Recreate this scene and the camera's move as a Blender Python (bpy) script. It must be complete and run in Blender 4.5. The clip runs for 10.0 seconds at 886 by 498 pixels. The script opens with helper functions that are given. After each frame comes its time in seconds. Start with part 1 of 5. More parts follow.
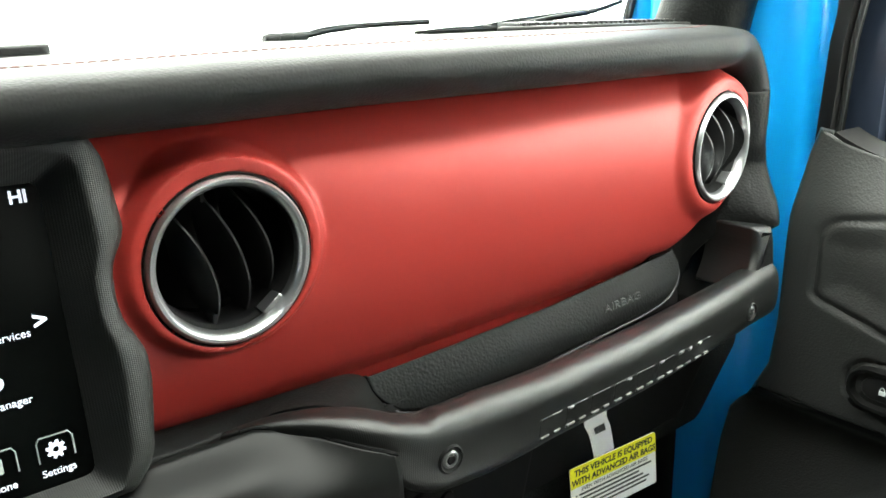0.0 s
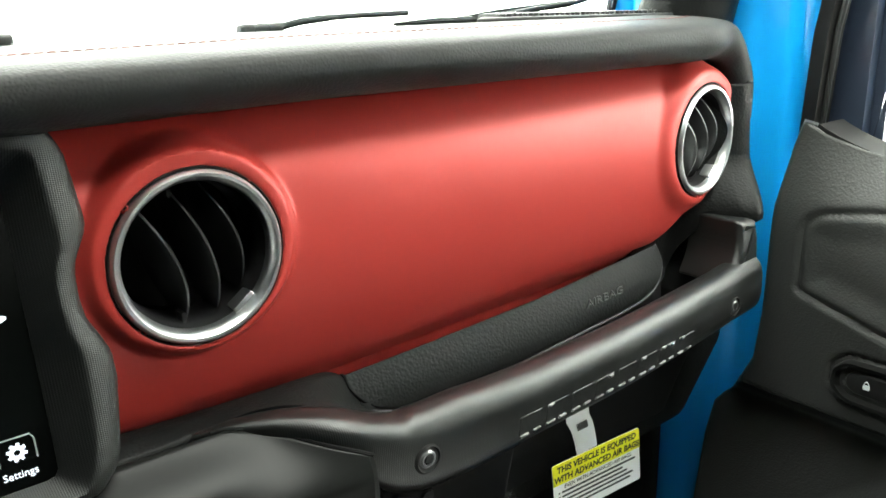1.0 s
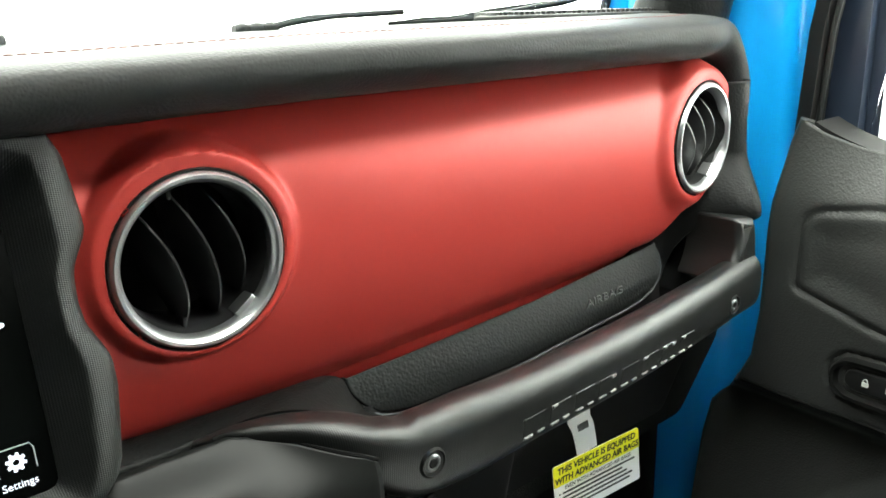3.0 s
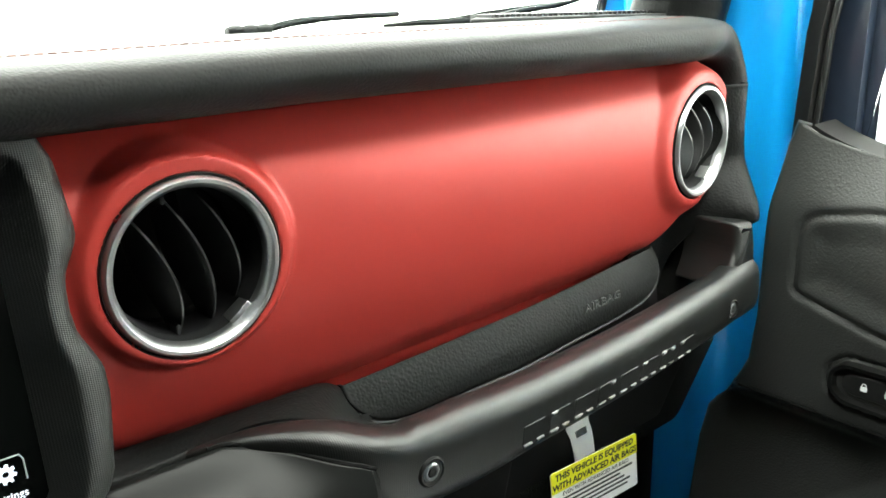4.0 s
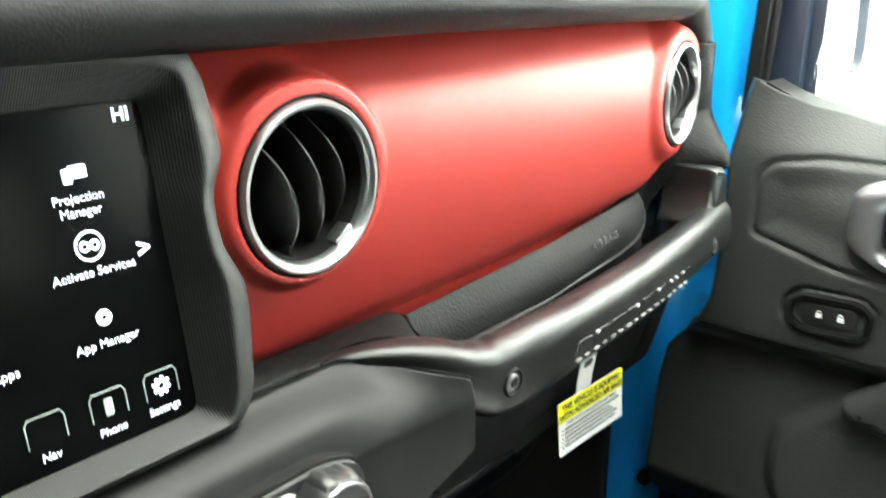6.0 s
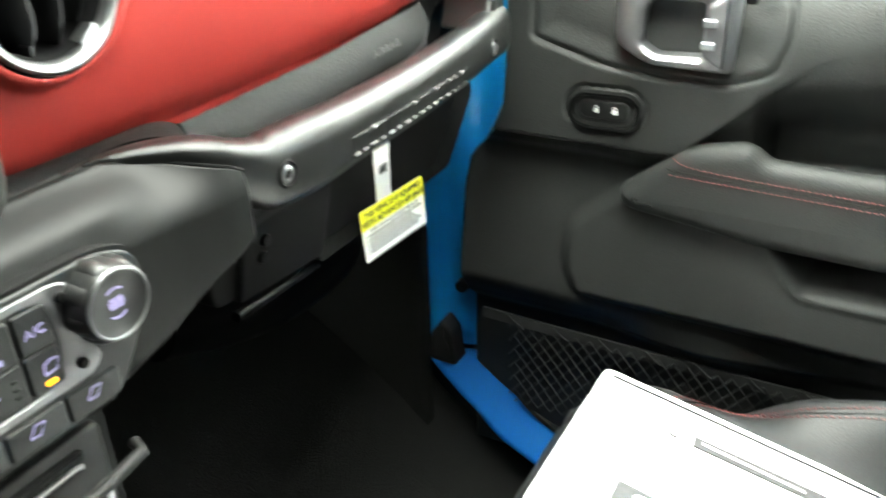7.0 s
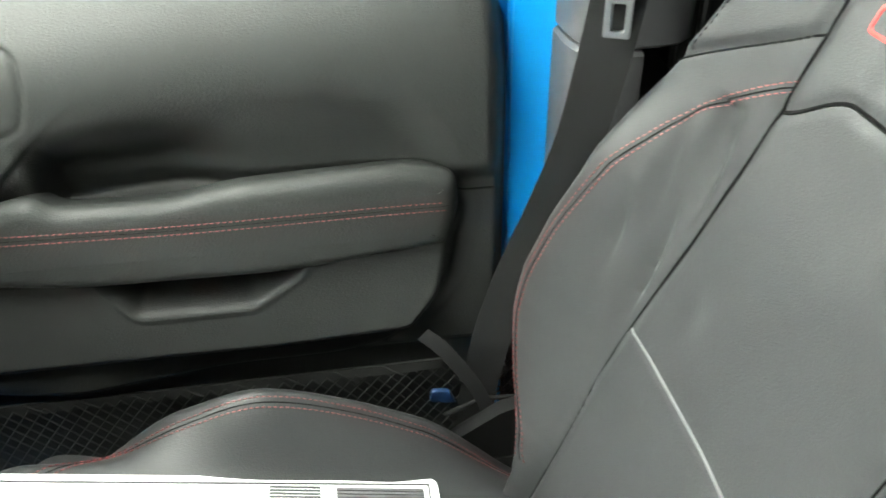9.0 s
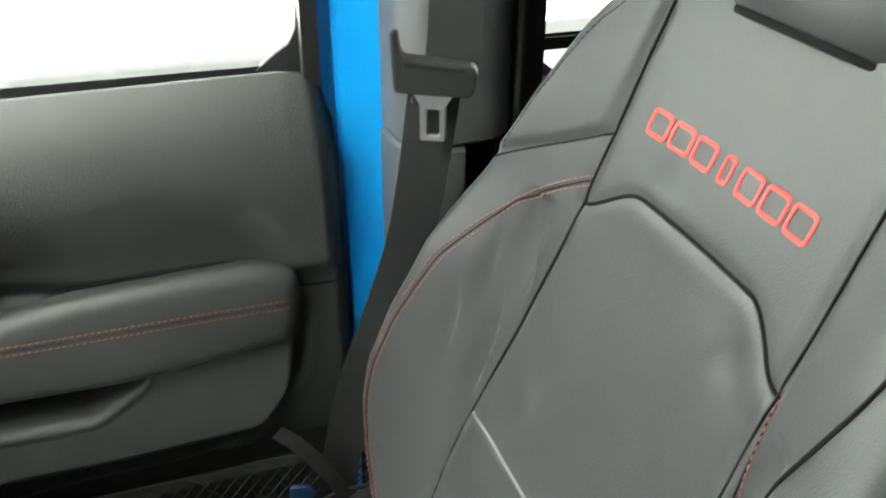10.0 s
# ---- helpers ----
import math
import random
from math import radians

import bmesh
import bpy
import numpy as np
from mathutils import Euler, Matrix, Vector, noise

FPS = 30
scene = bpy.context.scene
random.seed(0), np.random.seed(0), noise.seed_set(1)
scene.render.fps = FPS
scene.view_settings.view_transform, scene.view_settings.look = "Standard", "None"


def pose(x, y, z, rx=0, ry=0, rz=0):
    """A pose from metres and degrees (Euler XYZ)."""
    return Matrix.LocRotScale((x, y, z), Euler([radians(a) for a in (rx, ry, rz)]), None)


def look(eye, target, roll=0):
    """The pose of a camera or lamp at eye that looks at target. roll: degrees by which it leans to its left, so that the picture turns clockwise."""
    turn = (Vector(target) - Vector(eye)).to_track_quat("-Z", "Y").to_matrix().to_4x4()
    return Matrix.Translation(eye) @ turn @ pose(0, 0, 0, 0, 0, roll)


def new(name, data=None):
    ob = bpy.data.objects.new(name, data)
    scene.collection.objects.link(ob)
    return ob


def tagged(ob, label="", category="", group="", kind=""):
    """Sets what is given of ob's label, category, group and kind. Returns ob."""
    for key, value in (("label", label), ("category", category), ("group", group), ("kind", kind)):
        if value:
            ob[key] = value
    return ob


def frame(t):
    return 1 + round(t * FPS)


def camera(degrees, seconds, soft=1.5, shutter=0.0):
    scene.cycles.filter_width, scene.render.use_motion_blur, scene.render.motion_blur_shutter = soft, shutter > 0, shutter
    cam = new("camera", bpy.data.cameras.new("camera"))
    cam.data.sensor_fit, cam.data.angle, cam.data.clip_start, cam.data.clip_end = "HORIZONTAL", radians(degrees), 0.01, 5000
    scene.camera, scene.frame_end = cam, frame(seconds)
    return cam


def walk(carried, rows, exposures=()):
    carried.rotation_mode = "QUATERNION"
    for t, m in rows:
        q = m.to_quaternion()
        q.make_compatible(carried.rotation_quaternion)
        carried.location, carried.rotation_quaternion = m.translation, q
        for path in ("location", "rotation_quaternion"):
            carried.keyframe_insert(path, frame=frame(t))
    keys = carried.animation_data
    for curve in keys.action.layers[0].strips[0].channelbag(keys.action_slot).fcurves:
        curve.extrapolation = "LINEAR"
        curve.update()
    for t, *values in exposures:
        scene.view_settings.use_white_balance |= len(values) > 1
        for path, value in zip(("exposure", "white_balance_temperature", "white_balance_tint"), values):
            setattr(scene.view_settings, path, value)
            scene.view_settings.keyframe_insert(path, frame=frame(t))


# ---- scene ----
cam = camera(55.6, 10.0, soft=1.6, shutter=0.35)
PATH = [
    (0, (-0.036, -0.036, 1.399), (1.132, 1.472, 0.801), -1.4),
    (0.5, (-0.031, -0.036, 1.4), (1.146, 1.463, 0.794), -1.3),
    (1, (-0.023, -0.032, 1.396), (1.163, 1.457, 0.784), -1.4),
    (1.5, (-0.019, -0.032, 1.399), (1.17, 1.453, 0.782), -1.5),
    (2, (-0.024, -0.028, 1.4), (1.17, 1.453, 0.781), -1.5),
    (2.5, (-0.027, -0.023, 1.397), (1.174, 1.452, 0.782), -1.6),
    (4, (-0.025, -0.012, 1.394), (1.203, 1.445, 0.787), -1.5),
    (4.5, (-0.019, 0.021, 1.395), (1.221, 1.47, 0.795), -1.6),
    (5, (-0.033, 0.056, 1.39), (1.238, 1.479, 0.79), -1.6),
    (5.2, (-0.054, 0.067, 1.396), (1.231, 1.476, 0.791), -1.5),
    (6.3, (-0.162, 0.03, 1.35), (1.338, 1.159, 0.662), -0.5),
    (6.5, (-0.162, 0.016, 1.341), (1.351, 1.078, 0.578), -0.8),
    (6.8, (-0.161, -0.003, 1.331), (1.367, 0.953, 0.465), -1.2),
    (7, (-0.156, -0.019, 1.331), (1.388, 0.852, 0.404), -1.7),
    (7.2, (-0.142, -0.045, 1.338), (1.42, 0.739, 0.365), -2.1),
    (7.5, (-0.129, -0.081, 1.348), (1.477, 0.552, 0.338), -2.2),
    (7.7, (-0.097, -0.113, 1.368), (1.514, 0.426, 0.312), -2.7),
    (8, (-0.079, -0.141, 1.39), (1.569, 0.201, 0.31), -2.5),
    (8.2, (-0.073, -0.175, 1.408), (1.591, 0.048, 0.323), -2.6),
    (8.5, (-0.064, -0.199, 1.442), (1.586, -0.182, 0.313), -1.9),
    (9, (-0.057, -0.217, 1.459), (1.558, -0.428, 0.299), -1.0),
    (9.5, (-0.066, -0.233, 1.483), (1.533, -0.597, 0.338), -0.6),
    (10, (-0.072, -0.248, 1.494), (1.564, -0.774, 0.47), 0.4),
]
GAIN = ((0, 0.1), (5.2, 0.15), (6.3, 1.15), (6.8, 1.2), (7.0, 1.27), (7.5, 0.85), (8.2, 0.35), (8.5, 0.85), (9.0, 1.0), (9.5, 0.95), (10.0, 0.60))
walk(cam, [(t, look(eye, target, roll)) for t, eye, target, roll in PATH], GAIN)

# ---- light: a bright white photo studio all round the car ----
world = bpy.data.worlds.new("studio_light")
scene.world = world
world.use_nodes = True
tree = world.node_tree
where = tree.nodes.new("ShaderNodeTexCoord")
split = tree.nodes.new("ShaderNodeSeparateXYZ")
fall = tree.nodes.new("ShaderNodeMapRange")
fall.interpolation_type = "SMOOTHSTEP"
for key, value in (("From Min", 0.05), ("From Max", 0.85), ("To Min", 12.0), ("To Max", 22.0)):
    fall.inputs[key].default_value = value
tree.links.new(where.outputs["Generated"], split.inputs[0])
tree.links.new(split.outputs["Z"], fall.inputs["Value"])
tree.nodes["Background"].inputs[0].default_value = (0.955, 1.0, 0.905, 1)
tree.links.new(fall.outputs["Result"], tree.nodes["Background"].inputs[1])


# ---- materials ----
def mat(name, color, rough=0.5, metal=0.0, spec=0.5, vary=0.0, vary_scale=30.0, bump=0.0, bump_scale=900.0,
        pattern="noise", coat=0.0, emit=0.0, sheen=0.0, rough_vary=0.0):
    """A procedural surface: colour with slow variation and a fine relief in metres."""
    m = bpy.data.materials.new(name)
    m.use_nodes = True
    nt = m.node_tree
    n, l = nt.nodes, nt.links
    b = n["Principled BSDF"]
    b.inputs["Base Color"].default_value = (*color, 1)
    b.inputs["Roughness"].default_value = rough
    b.inputs["Metallic"].default_value = metal
    b.inputs["Specular IOR Level"].default_value = spec
    b.inputs["Coat Weight"].default_value = coat
    b.inputs["Coat Roughness"].default_value = 0.04
    b.inputs["Sheen Weight"].default_value = sheen
    if emit:
        b.inputs["Emission Color"].default_value = (*color, 1)
        b.inputs["Emission Strength"].default_value = emit
    tc = n.new("ShaderNodeTexCoord")
    if vary or rough_vary:
        t = n.new("ShaderNodeTexNoise")
        t.inputs["Scale"].default_value = vary_scale
        t.inputs["Detail"].default_value = 5
        l.new(tc.outputs["Object"], t.inputs["Vector"])
        if vary:
            r = n.new("ShaderNodeMapRange")
            r.inputs["To Min"].default_value, r.inputs["To Max"].default_value = 1 - vary, 1 + vary
            l.new(t.outputs["Fac"], r.inputs["Value"])
            x = n.new("ShaderNodeVectorMath")
            x.operation = "SCALE"
            x.inputs[0].default_value = color
            l.new(r.outputs["Result"], x.inputs["Scale"])
            l.new(x.outputs["Vector"], b.inputs["Base Color"])
        if rough_vary:
            q = n.new("ShaderNodeMapRange")
            q.inputs["To Min"].default_value, q.inputs["To Max"].default_value = rough - rough_vary, rough + rough_vary
            l.new(t.outputs["Fac"], q.inputs["Value"])
            l.new(q.outputs["Result"], b.inputs["Roughness"])
    if bump:
        bp = n.new("ShaderNodeBump")
        bp.inputs["Strength"].default_value = 1.0
        bp.inputs["Distance"].default_value = bump
        if pattern == "weave":
            sep = n.new("ShaderNodeSeparateXYZ")
            l.new(tc.outputs["Object"], sep.inputs[0])
            add = [n.new("ShaderNodeMath") for _ in range(2)]
            rise = n.new("ShaderNodeMath")
            l.new(sep.outputs["Y"], rise.inputs[0])
            l.new(sep.outputs["Z"], rise.inputs[1])
            for node, op in zip(add, ("ADD", "SUBTRACT")):
                node.operation = op
                l.new(sep.outputs["X"], node.inputs[0])
                l.new(rise.outputs[0], node.inputs[1])
            waves = []
            for node in add:
                k = n.new("ShaderNodeMath")
                k.operation = "MULTIPLY"
                k.inputs[1].default_value = bump_scale
                l.new(node.outputs[0], k.inputs[0])
                w = n.new("ShaderNodeMath")
                w.operation = "SINE"
                l.new(k.outputs[0], w.inputs[0])
                waves.append(w)
            h = n.new("ShaderNodeMath")
            h.operation = "MULTIPLY"
            l.new(waves[0].outputs[0], h.inputs[0])
            l.new(waves[1].outputs[0], h.inputs[1])
            l.new(h.outputs[0], bp.inputs["Height"])
        elif pattern == "leather":
            v = n.new("ShaderNodeTexVoronoi")
            v.inputs["Scale"].default_value = bump_scale
            v.feature = "SMOOTH_F1"
            l.new(tc.outputs["Object"], v.inputs["Vector"])
            l.new(v.outputs["Distance"], bp.inputs["Height"])
        else:
            t2 = n.new("ShaderNodeTexNoise")
            t2.inputs["Scale"].default_value = bump_scale
            t2.inputs["Detail"].default_value = 3
            l.new(tc.outputs["Object"], t2.inputs["Vector"])
            l.new(t2.outputs["Fac"], bp.inputs["Height"])
        l.new(bp.outputs["Normal"], b.inputs["Normal"])
    return m


M_PAD = mat("soft_black_vinyl", (0.0135, 0.0138, 0.0138), 0.58, spec=0.14, bump=0.00022, bump_scale=600, pattern="leather", vary=0.12, vary_scale=14, rough_vary=0.05)
M_RED = mat("red_satin_paint", (0.31, 0.026, 0.021), 0.45, metal=0.28, spec=0.38, bump=0.00002, bump_scale=2600, vary=0.05, vary_scale=9, rough_vary=0.03)
M_PLASTIC = mat("black_grained_plastic", (0.0078, 0.0083, 0.0080), 0.40, spec=0.36, bump=0.00009, bump_scale=1300, vary=0.12, vary_scale=20, rough_vary=0.05)
M_SMOOTH = mat("charcoal_soft_plastic", (0.0042, 0.0045, 0.0043), 0.42, spec=0.13, bump=0.00003, bump_scale=2200, vary=0.08, vary_scale=16, rough_vary=0.04)
M_WEAVE = mat("black_textured_plastic", (0.0050, 0.0053, 0.0051), 0.29, spec=0.41, bump=0.00006, bump_scale=2700, pattern="weave", vary=0.06)
M_GLOSS = mat("smooth_black_plastic", (0.012, 0.012, 0.012), 0.22, spec=0.5, vary=0.08)
# lighter grey that stands for highlights on the handle's black relief
M_GLINT = mat("painted_glint_grey", (0.11, 0.11, 0.11), 0.25, spec=0.6)
M_SLEEVE = mat("dark_satin_sleeve", (0.008, 0.008, 0.0083), 0.36, spec=0.35)
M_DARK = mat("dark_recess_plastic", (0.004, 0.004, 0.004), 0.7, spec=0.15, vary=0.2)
M_BEZEL = mat("black_woven_surround", (0.0088, 0.0094, 0.0090), 0.46, spec=0.38, bump=0.00010, bump_scale=2700, pattern="weave", vary=0.06)
M_SLAT = mat("satin_black_vane", (0.009, 0.009, 0.0095), 0.36, vary=0.1)
M_CHROME = mat("satin_chrome", (0.54, 0.55, 0.56), 0.34, metal=1.0, rough_vary=0.03, vary_scale=60)
M_SILVER = mat("brushed_silver", (0.23, 0.232, 0.242), 0.40, metal=0.9, vary=0.05, vary_scale=80)
M_DULLSILVER = mat("dull_silver_trim", (0.20, 0.20, 0.205), 0.48, metal=0.85, vary=0.06, vary_scale=80)
M_BLUE = mat("blue_body_paint", (0.003, 0.245, 0.62), 0.30, coat=0.25, vary=0.03, vary_scale=5, bump=0.00002, bump_scale=500)
# body blue darkened: the footwell's shade on the sill is put into the colour
M_SILL_SHADED = mat("shaded_blue_sill_paint", (0.002, 0.075, 0.25), 0.7, spec=0.1, vary=0.04, vary_scale=9)
M_LEATHER = mat("black_seat_leather", (0.0226, 0.0232, 0.0240), 0.44, spec=0.24, bump=0.00018, bump_scale=760, pattern="leather", vary=0.10, vary_scale=12, rough_vary=0.06)
M_DOORPAD = mat("dark_door_vinyl", (0.0215, 0.0228, 0.0220), 0.50, spec=0.22, bump=0.00032, bump_scale=560, pattern="leather", vary=0.10, vary_scale=12, rough_vary=0.05)
# body blue with the shade behind the belt put into its colour
M_BLUE_SHADED = mat("shaded_body_blue", (0.002, 0.018, 0.06), 0.5, vary=0.1)
M_PIPING = mat("grey_piping", (0.085, 0.085, 0.087), 0.5, vary=0.1, vary_scale=90)
M_SEAM = mat("seam_shadow_thread", (0.004, 0.004, 0.004), 0.9, spec=0.08)
M_AIR = mat("fine_black_vinyl", (0.0042, 0.0045, 0.0044), 0.48, spec=0.08, bump=0.00034, bump_scale=480, pattern="leather", vary=0.1, vary_scale=16, rough_vary=0.04)
M_THREAD = mat("red_thread", (0.15, 0.029, 0.027), 0.6, vary=0.15, vary_scale=200)
M_THREADDARK = mat("dark_red_thread", (0.11, 0.030, 0.028), 0.6, vary=0.15, vary_scale=200)
M_REDLOGO = mat("red_embroidery", (0.62, 0.03, 0.025), 0.6, vary=0.15, vary_scale=500, bump=0.0003, bump_scale=2500)
M_WEB = mat("grey_seat_belt_webbing", (0.0062, 0.0065, 0.0065), 0.8, spec=0.3, bump=0.00015, bump_scale=5200, pattern="weave", vary=0.08)
M_TRIM = mat("grey_pillar_plastic", (0.048, 0.049, 0.051), 0.45, bump=0.0002, bump_scale=900, vary=0.08)
M_PAPER = mat("white_paper", (0.86, 0.86, 0.86), 0.7, vary=0.02, vary_scale=8)
M_INK = mat("grey_print", (0.055, 0.055, 0.058), 0.7, vary=0.3, vary_scale=120)
M_INKDARK = mat("black_print", (0.02, 0.02, 0.02), 0.7)
M_YELLOW = mat("yellow_card", (0.78, 0.74, 0.01), 0.6)
M_CARPET = mat("black_carpet", (0.0050, 0.0054, 0.0050), 0.95, spec=0.2, bump=0.003, bump_scale=500, vary=0.35, vary_scale=90)
M_NET = mat("black_net_cord", (0.013, 0.0137, 0.013), 0.6, vary=0.2)
M_RUBBER = mat("black_rubber_seal", (0.007, 0.007, 0.007), 0.6, spec=0.25, vary=0.15)
M_SCREEN = mat("black_display_glass", (0.0018, 0.0022, 0.0021), 0.22, spec=0.03)
M_UI = mat("lit_white_icon", (0.85, 0.9, 1.0), 0.5, emit=0.9)
M_UIGREY = mat("lit_grey_outline", (0.35, 0.4, 0.38), 0.5, emit=0.25)
M_LILAC = mat("lilac_lit_print", (0.30, 0.26, 0.52), 0.5, emit=0.06)
M_LEDRED = mat("red_lit_arrow", (0.9, 0.0, 0.015), 0.5, emit=0.6)
M_LEDBLUE = mat("blue_lit_arrow", (0.02, 0.25, 1.0), 0.5, emit=0.9)
M_LEDAMBER = mat("amber_lit_lamp", (1.0, 0.42, 0.0), 0.5, emit=1.0)
M_ICON = mat("white_switch_print", (0.7, 0.72, 0.72), 0.5)
M_KNOB = mat("satin_black_knob", (0.0145, 0.0150, 0.0147), 0.38, spec=0.4, vary=0.08)
M_BUTTON = mat("matt_black_button", (0.009, 0.0095, 0.0095), 0.45, spec=0.3, vary=0.1)
M_FLOOR = mat("white_studio_floor", (0.8, 0.8, 0.8), 0.6, vary=0.03, vary_scale=1.0)
M_LINER = mat("dark_roof_lining", (0.07, 0.07, 0.07), 0.9, bump=0.0006, bump_scale=700)
M_STEEL = mat("dull_steel", (0.22, 0.225, 0.23), 0.38, metal=0.9, vary=0.08, vary_scale=60)
M_TONGUE = mat("dull_tongue_steel", (0.13, 0.135, 0.14), 0.42, metal=0.7, vary=0.08, vary_scale=60)
M_SHELF = mat("grey_rear_plastic", (0.05, 0.05, 0.052), 0.6, bump=0.0002, bump_scale=900, vary=0.08)
M_MIRROR = mat("mirror_glass", (0.9, 0.9, 0.9), 0.02, metal=1.0)
M_NAVY = mat("dark_blue_black_plastic", (0.013, 0.018, 0.029), 0.3, vary=0.15, vary_scale=25)


def glass(name, tint=(0.95, 0.98, 0.97)):
    m = bpy.data.materials.new(name)
    m.use_nodes = True
    b = m.node_tree.nodes["Principled BSDF"]
    b.inputs["Base Color"].default_value = (*tint, 1)
    b.inputs["Roughness"].default_value = 0.0
    b.inputs["IOR"].default_value = 1.05
    b.inputs["Transmission Weight"].default_value = 1.0
    return m


M_GLASS = glass("window_glass")


# ---- mesh helpers ----
def thing(name, base, label, category, group="", kind=""):
    ob = new(name)
    ob.empty_display_size = 0.05
    ob.location = base
    return tagged(ob, label, category, group, kind)


def root_of(ob):
    while ob.parent:
        ob = ob.parent
    return ob


def part(name, bm, material, parent, label="", sharp=38, solid=0.0, offset=-1.0):
    """Links a bmesh, whose points are in the world, as one mesh under a thing or a part."""
    base = Vector(root_of(parent).location) if parent else Vector((0, 0, 0))
    for v in bm.verts:
        v.co -= base
    me = bpy.data.meshes.new(name)
    bm.to_mesh(me)
    bm.free()
    me.materials.append(material)
    me.shade_smooth()
    me.set_sharp_from_angle(angle=radians(sharp))
    ob = new(name, me)
    ob.parent = parent
    if solid:
        s = ob.modifiers.new("thickness", "SOLIDIFY")
        s.thickness, s.offset = solid, offset
    return tagged(ob, label)


def lone(name, bm, material, label, category, group="", kind="", sharp=38, solid=0.0):
    ob = part(name, bm, material, None, "", sharp, solid)
    return tagged(ob, label, category, group, kind)


def S(a, b, x):
    """Smooth step of x from a to b."""
    t = np.clip((np.asarray(x, float) - a) / (b - a), 0, 1)
    return t * t * (3 - 2 * t)


def lin(table, x):
    xs, ys = zip(*sorted(table))
    return np.interp(x, xs, ys)


def sheet(f, nu, nv, keep=None, wrap_u=False):
    """A grid of nu x nv cells; f(u, v) gives the place."""
    bm = bmesh.new()
    cols = nu if wrap_u else nu + 1
    vs = [[bm.verts.new(f(i / nu, j / nv)) for i in range(cols)] for j in range(nv + 1)]
    for j in range(nv):
        for i in range(nu):
            i2 = (i + 1) % cols
            q = (vs[j][i], vs[j][i2], vs[j + 1][i2], vs[j + 1][i])
            if keep is None or keep(q):
                bm.faces.new(q)
    loose = [v for v in bm.verts if not v.link_faces]
    for v in loose:
        bm.verts.remove(v)
    return bm


def rings(loops, cap_start=True, cap_end=True, closed=True):
    """Skins closed loops of points of one length."""
    bm = bmesh.new()
    rows = [[bm.verts.new(p) for p in loop] for loop in loops]
    n = len(rows[0])
    for a, b in zip(rows, rows[1:]):
        for i in range(n if closed else n - 1):
            bm.faces.new((a[i], a[(i + 1) % n], b[(i + 1) % n], b[i]))
    if cap_start:
        bm.faces.new(rows[0])
    if cap_end:
        bm.faces.new(rows[-1])
    bmesh.ops.recalc_face_normals(bm, faces=bm.faces)
    return bm


def rounded(points, radius, seg=5):
    """A closed outline with its corners rounded."""
    pts = [Vector(p) for p in points]
    out = []
    n = len(pts)
    for i, p in enumerate(pts):
        a, b = pts[i - 1] - p, pts[(i + 1) % n] - p
        r = radius[i] if isinstance(radius, (list, tuple)) else radius
        r = min(r, a.length * 0.48, b.length * 0.48)
        s, e = p + a.normalized() * r, p + b.normalized() * r
        for k in range(seg + 1):
            t = k / seg
            out.append((1 - t) ** 2 * s + 2 * t * (1 - t) * p + t * t * e)
    return out


def area2(pts):
    return sum(pts[i - 1][0] * pts[i][1] - pts[i][0] * pts[i - 1][1] for i in range(len(pts)))


def inset(pts, d):
    pts = [Vector(p[:2]) for p in pts]
    sgn = 1 if area2(pts) > 0 else -1
    out = []
    n = len(pts)
    for i, p in enumerate(pts):
        e1, e2 = p - pts[i - 1], pts[(i + 1) % n] - p
        n1, n2 = Vector((-e1.y, e1.x)), Vector((-e2.y, e2.x))
        m = (n1.normalized() if n1.length else n1) + (n2.normalized() if n2.length else n2)
        m = m.normalized() if m.length else m
        out.append(p + m * d * sgn)
    return out


def plate(outline, put, depth, bevel=0.002, steps=3, back=0.0):
    """A solid slab with a rounded front edge. put(a, b, h): the place of the outline's point at height h."""
    loops = [[put(p[0], p[1], back) for p in outline]]
    for k in range(steps + 1):
        a = math.pi / 2 * k / steps
        q = inset(outline, bevel * (1 - math.cos(a))) if k else outline
        loops.append([put(p[0], p[1], depth - bevel + bevel * math.sin(a)) for p in q])
    return rings(loops)


def resample(points, centre, n):
    """A star-shaped closed outline, cut at even angles round centre."""
    c = Vector(centre)
    pts = [Vector(p[:2]) - c for p in points]
    out = []
    for k in range(n):
        a = 2 * math.pi * k / n
        d = Vector((math.cos(a), math.sin(a)))
        best = None
        for i in range(len(pts)):
            p, q = pts[i - 1], pts[i]
            e = q - p
            den = d.x * e.y - d.y * e.x
            if abs(den) < 1e-12:
                continue
            t = (p.x * e.y - p.y * e.x) / den
            s = (p.x * d.y - p.y * d.x) / den
            if t > 0 and -1e-6 <= s <= 1 + 1e-6 and (best is None or t > best):
                best = t
        out.append(c + d * (best or 0.001))
    return out


def surround(outer, inner, centre, put, profile, n=96):
    """A frame between two outlines. profile: rows (mix from outer to inner, height)."""
    o, i = resample(outer, centre, n), resample(inner, centre, n)
    loops = [[put(*(a + (b - a) * m), h) for a, b in zip(o, i)] for m, h in profile]
    bm = rings(loops, False, False)
    bmesh.ops.recalc_face_normals(bm, faces=bm.faces)
    return bm


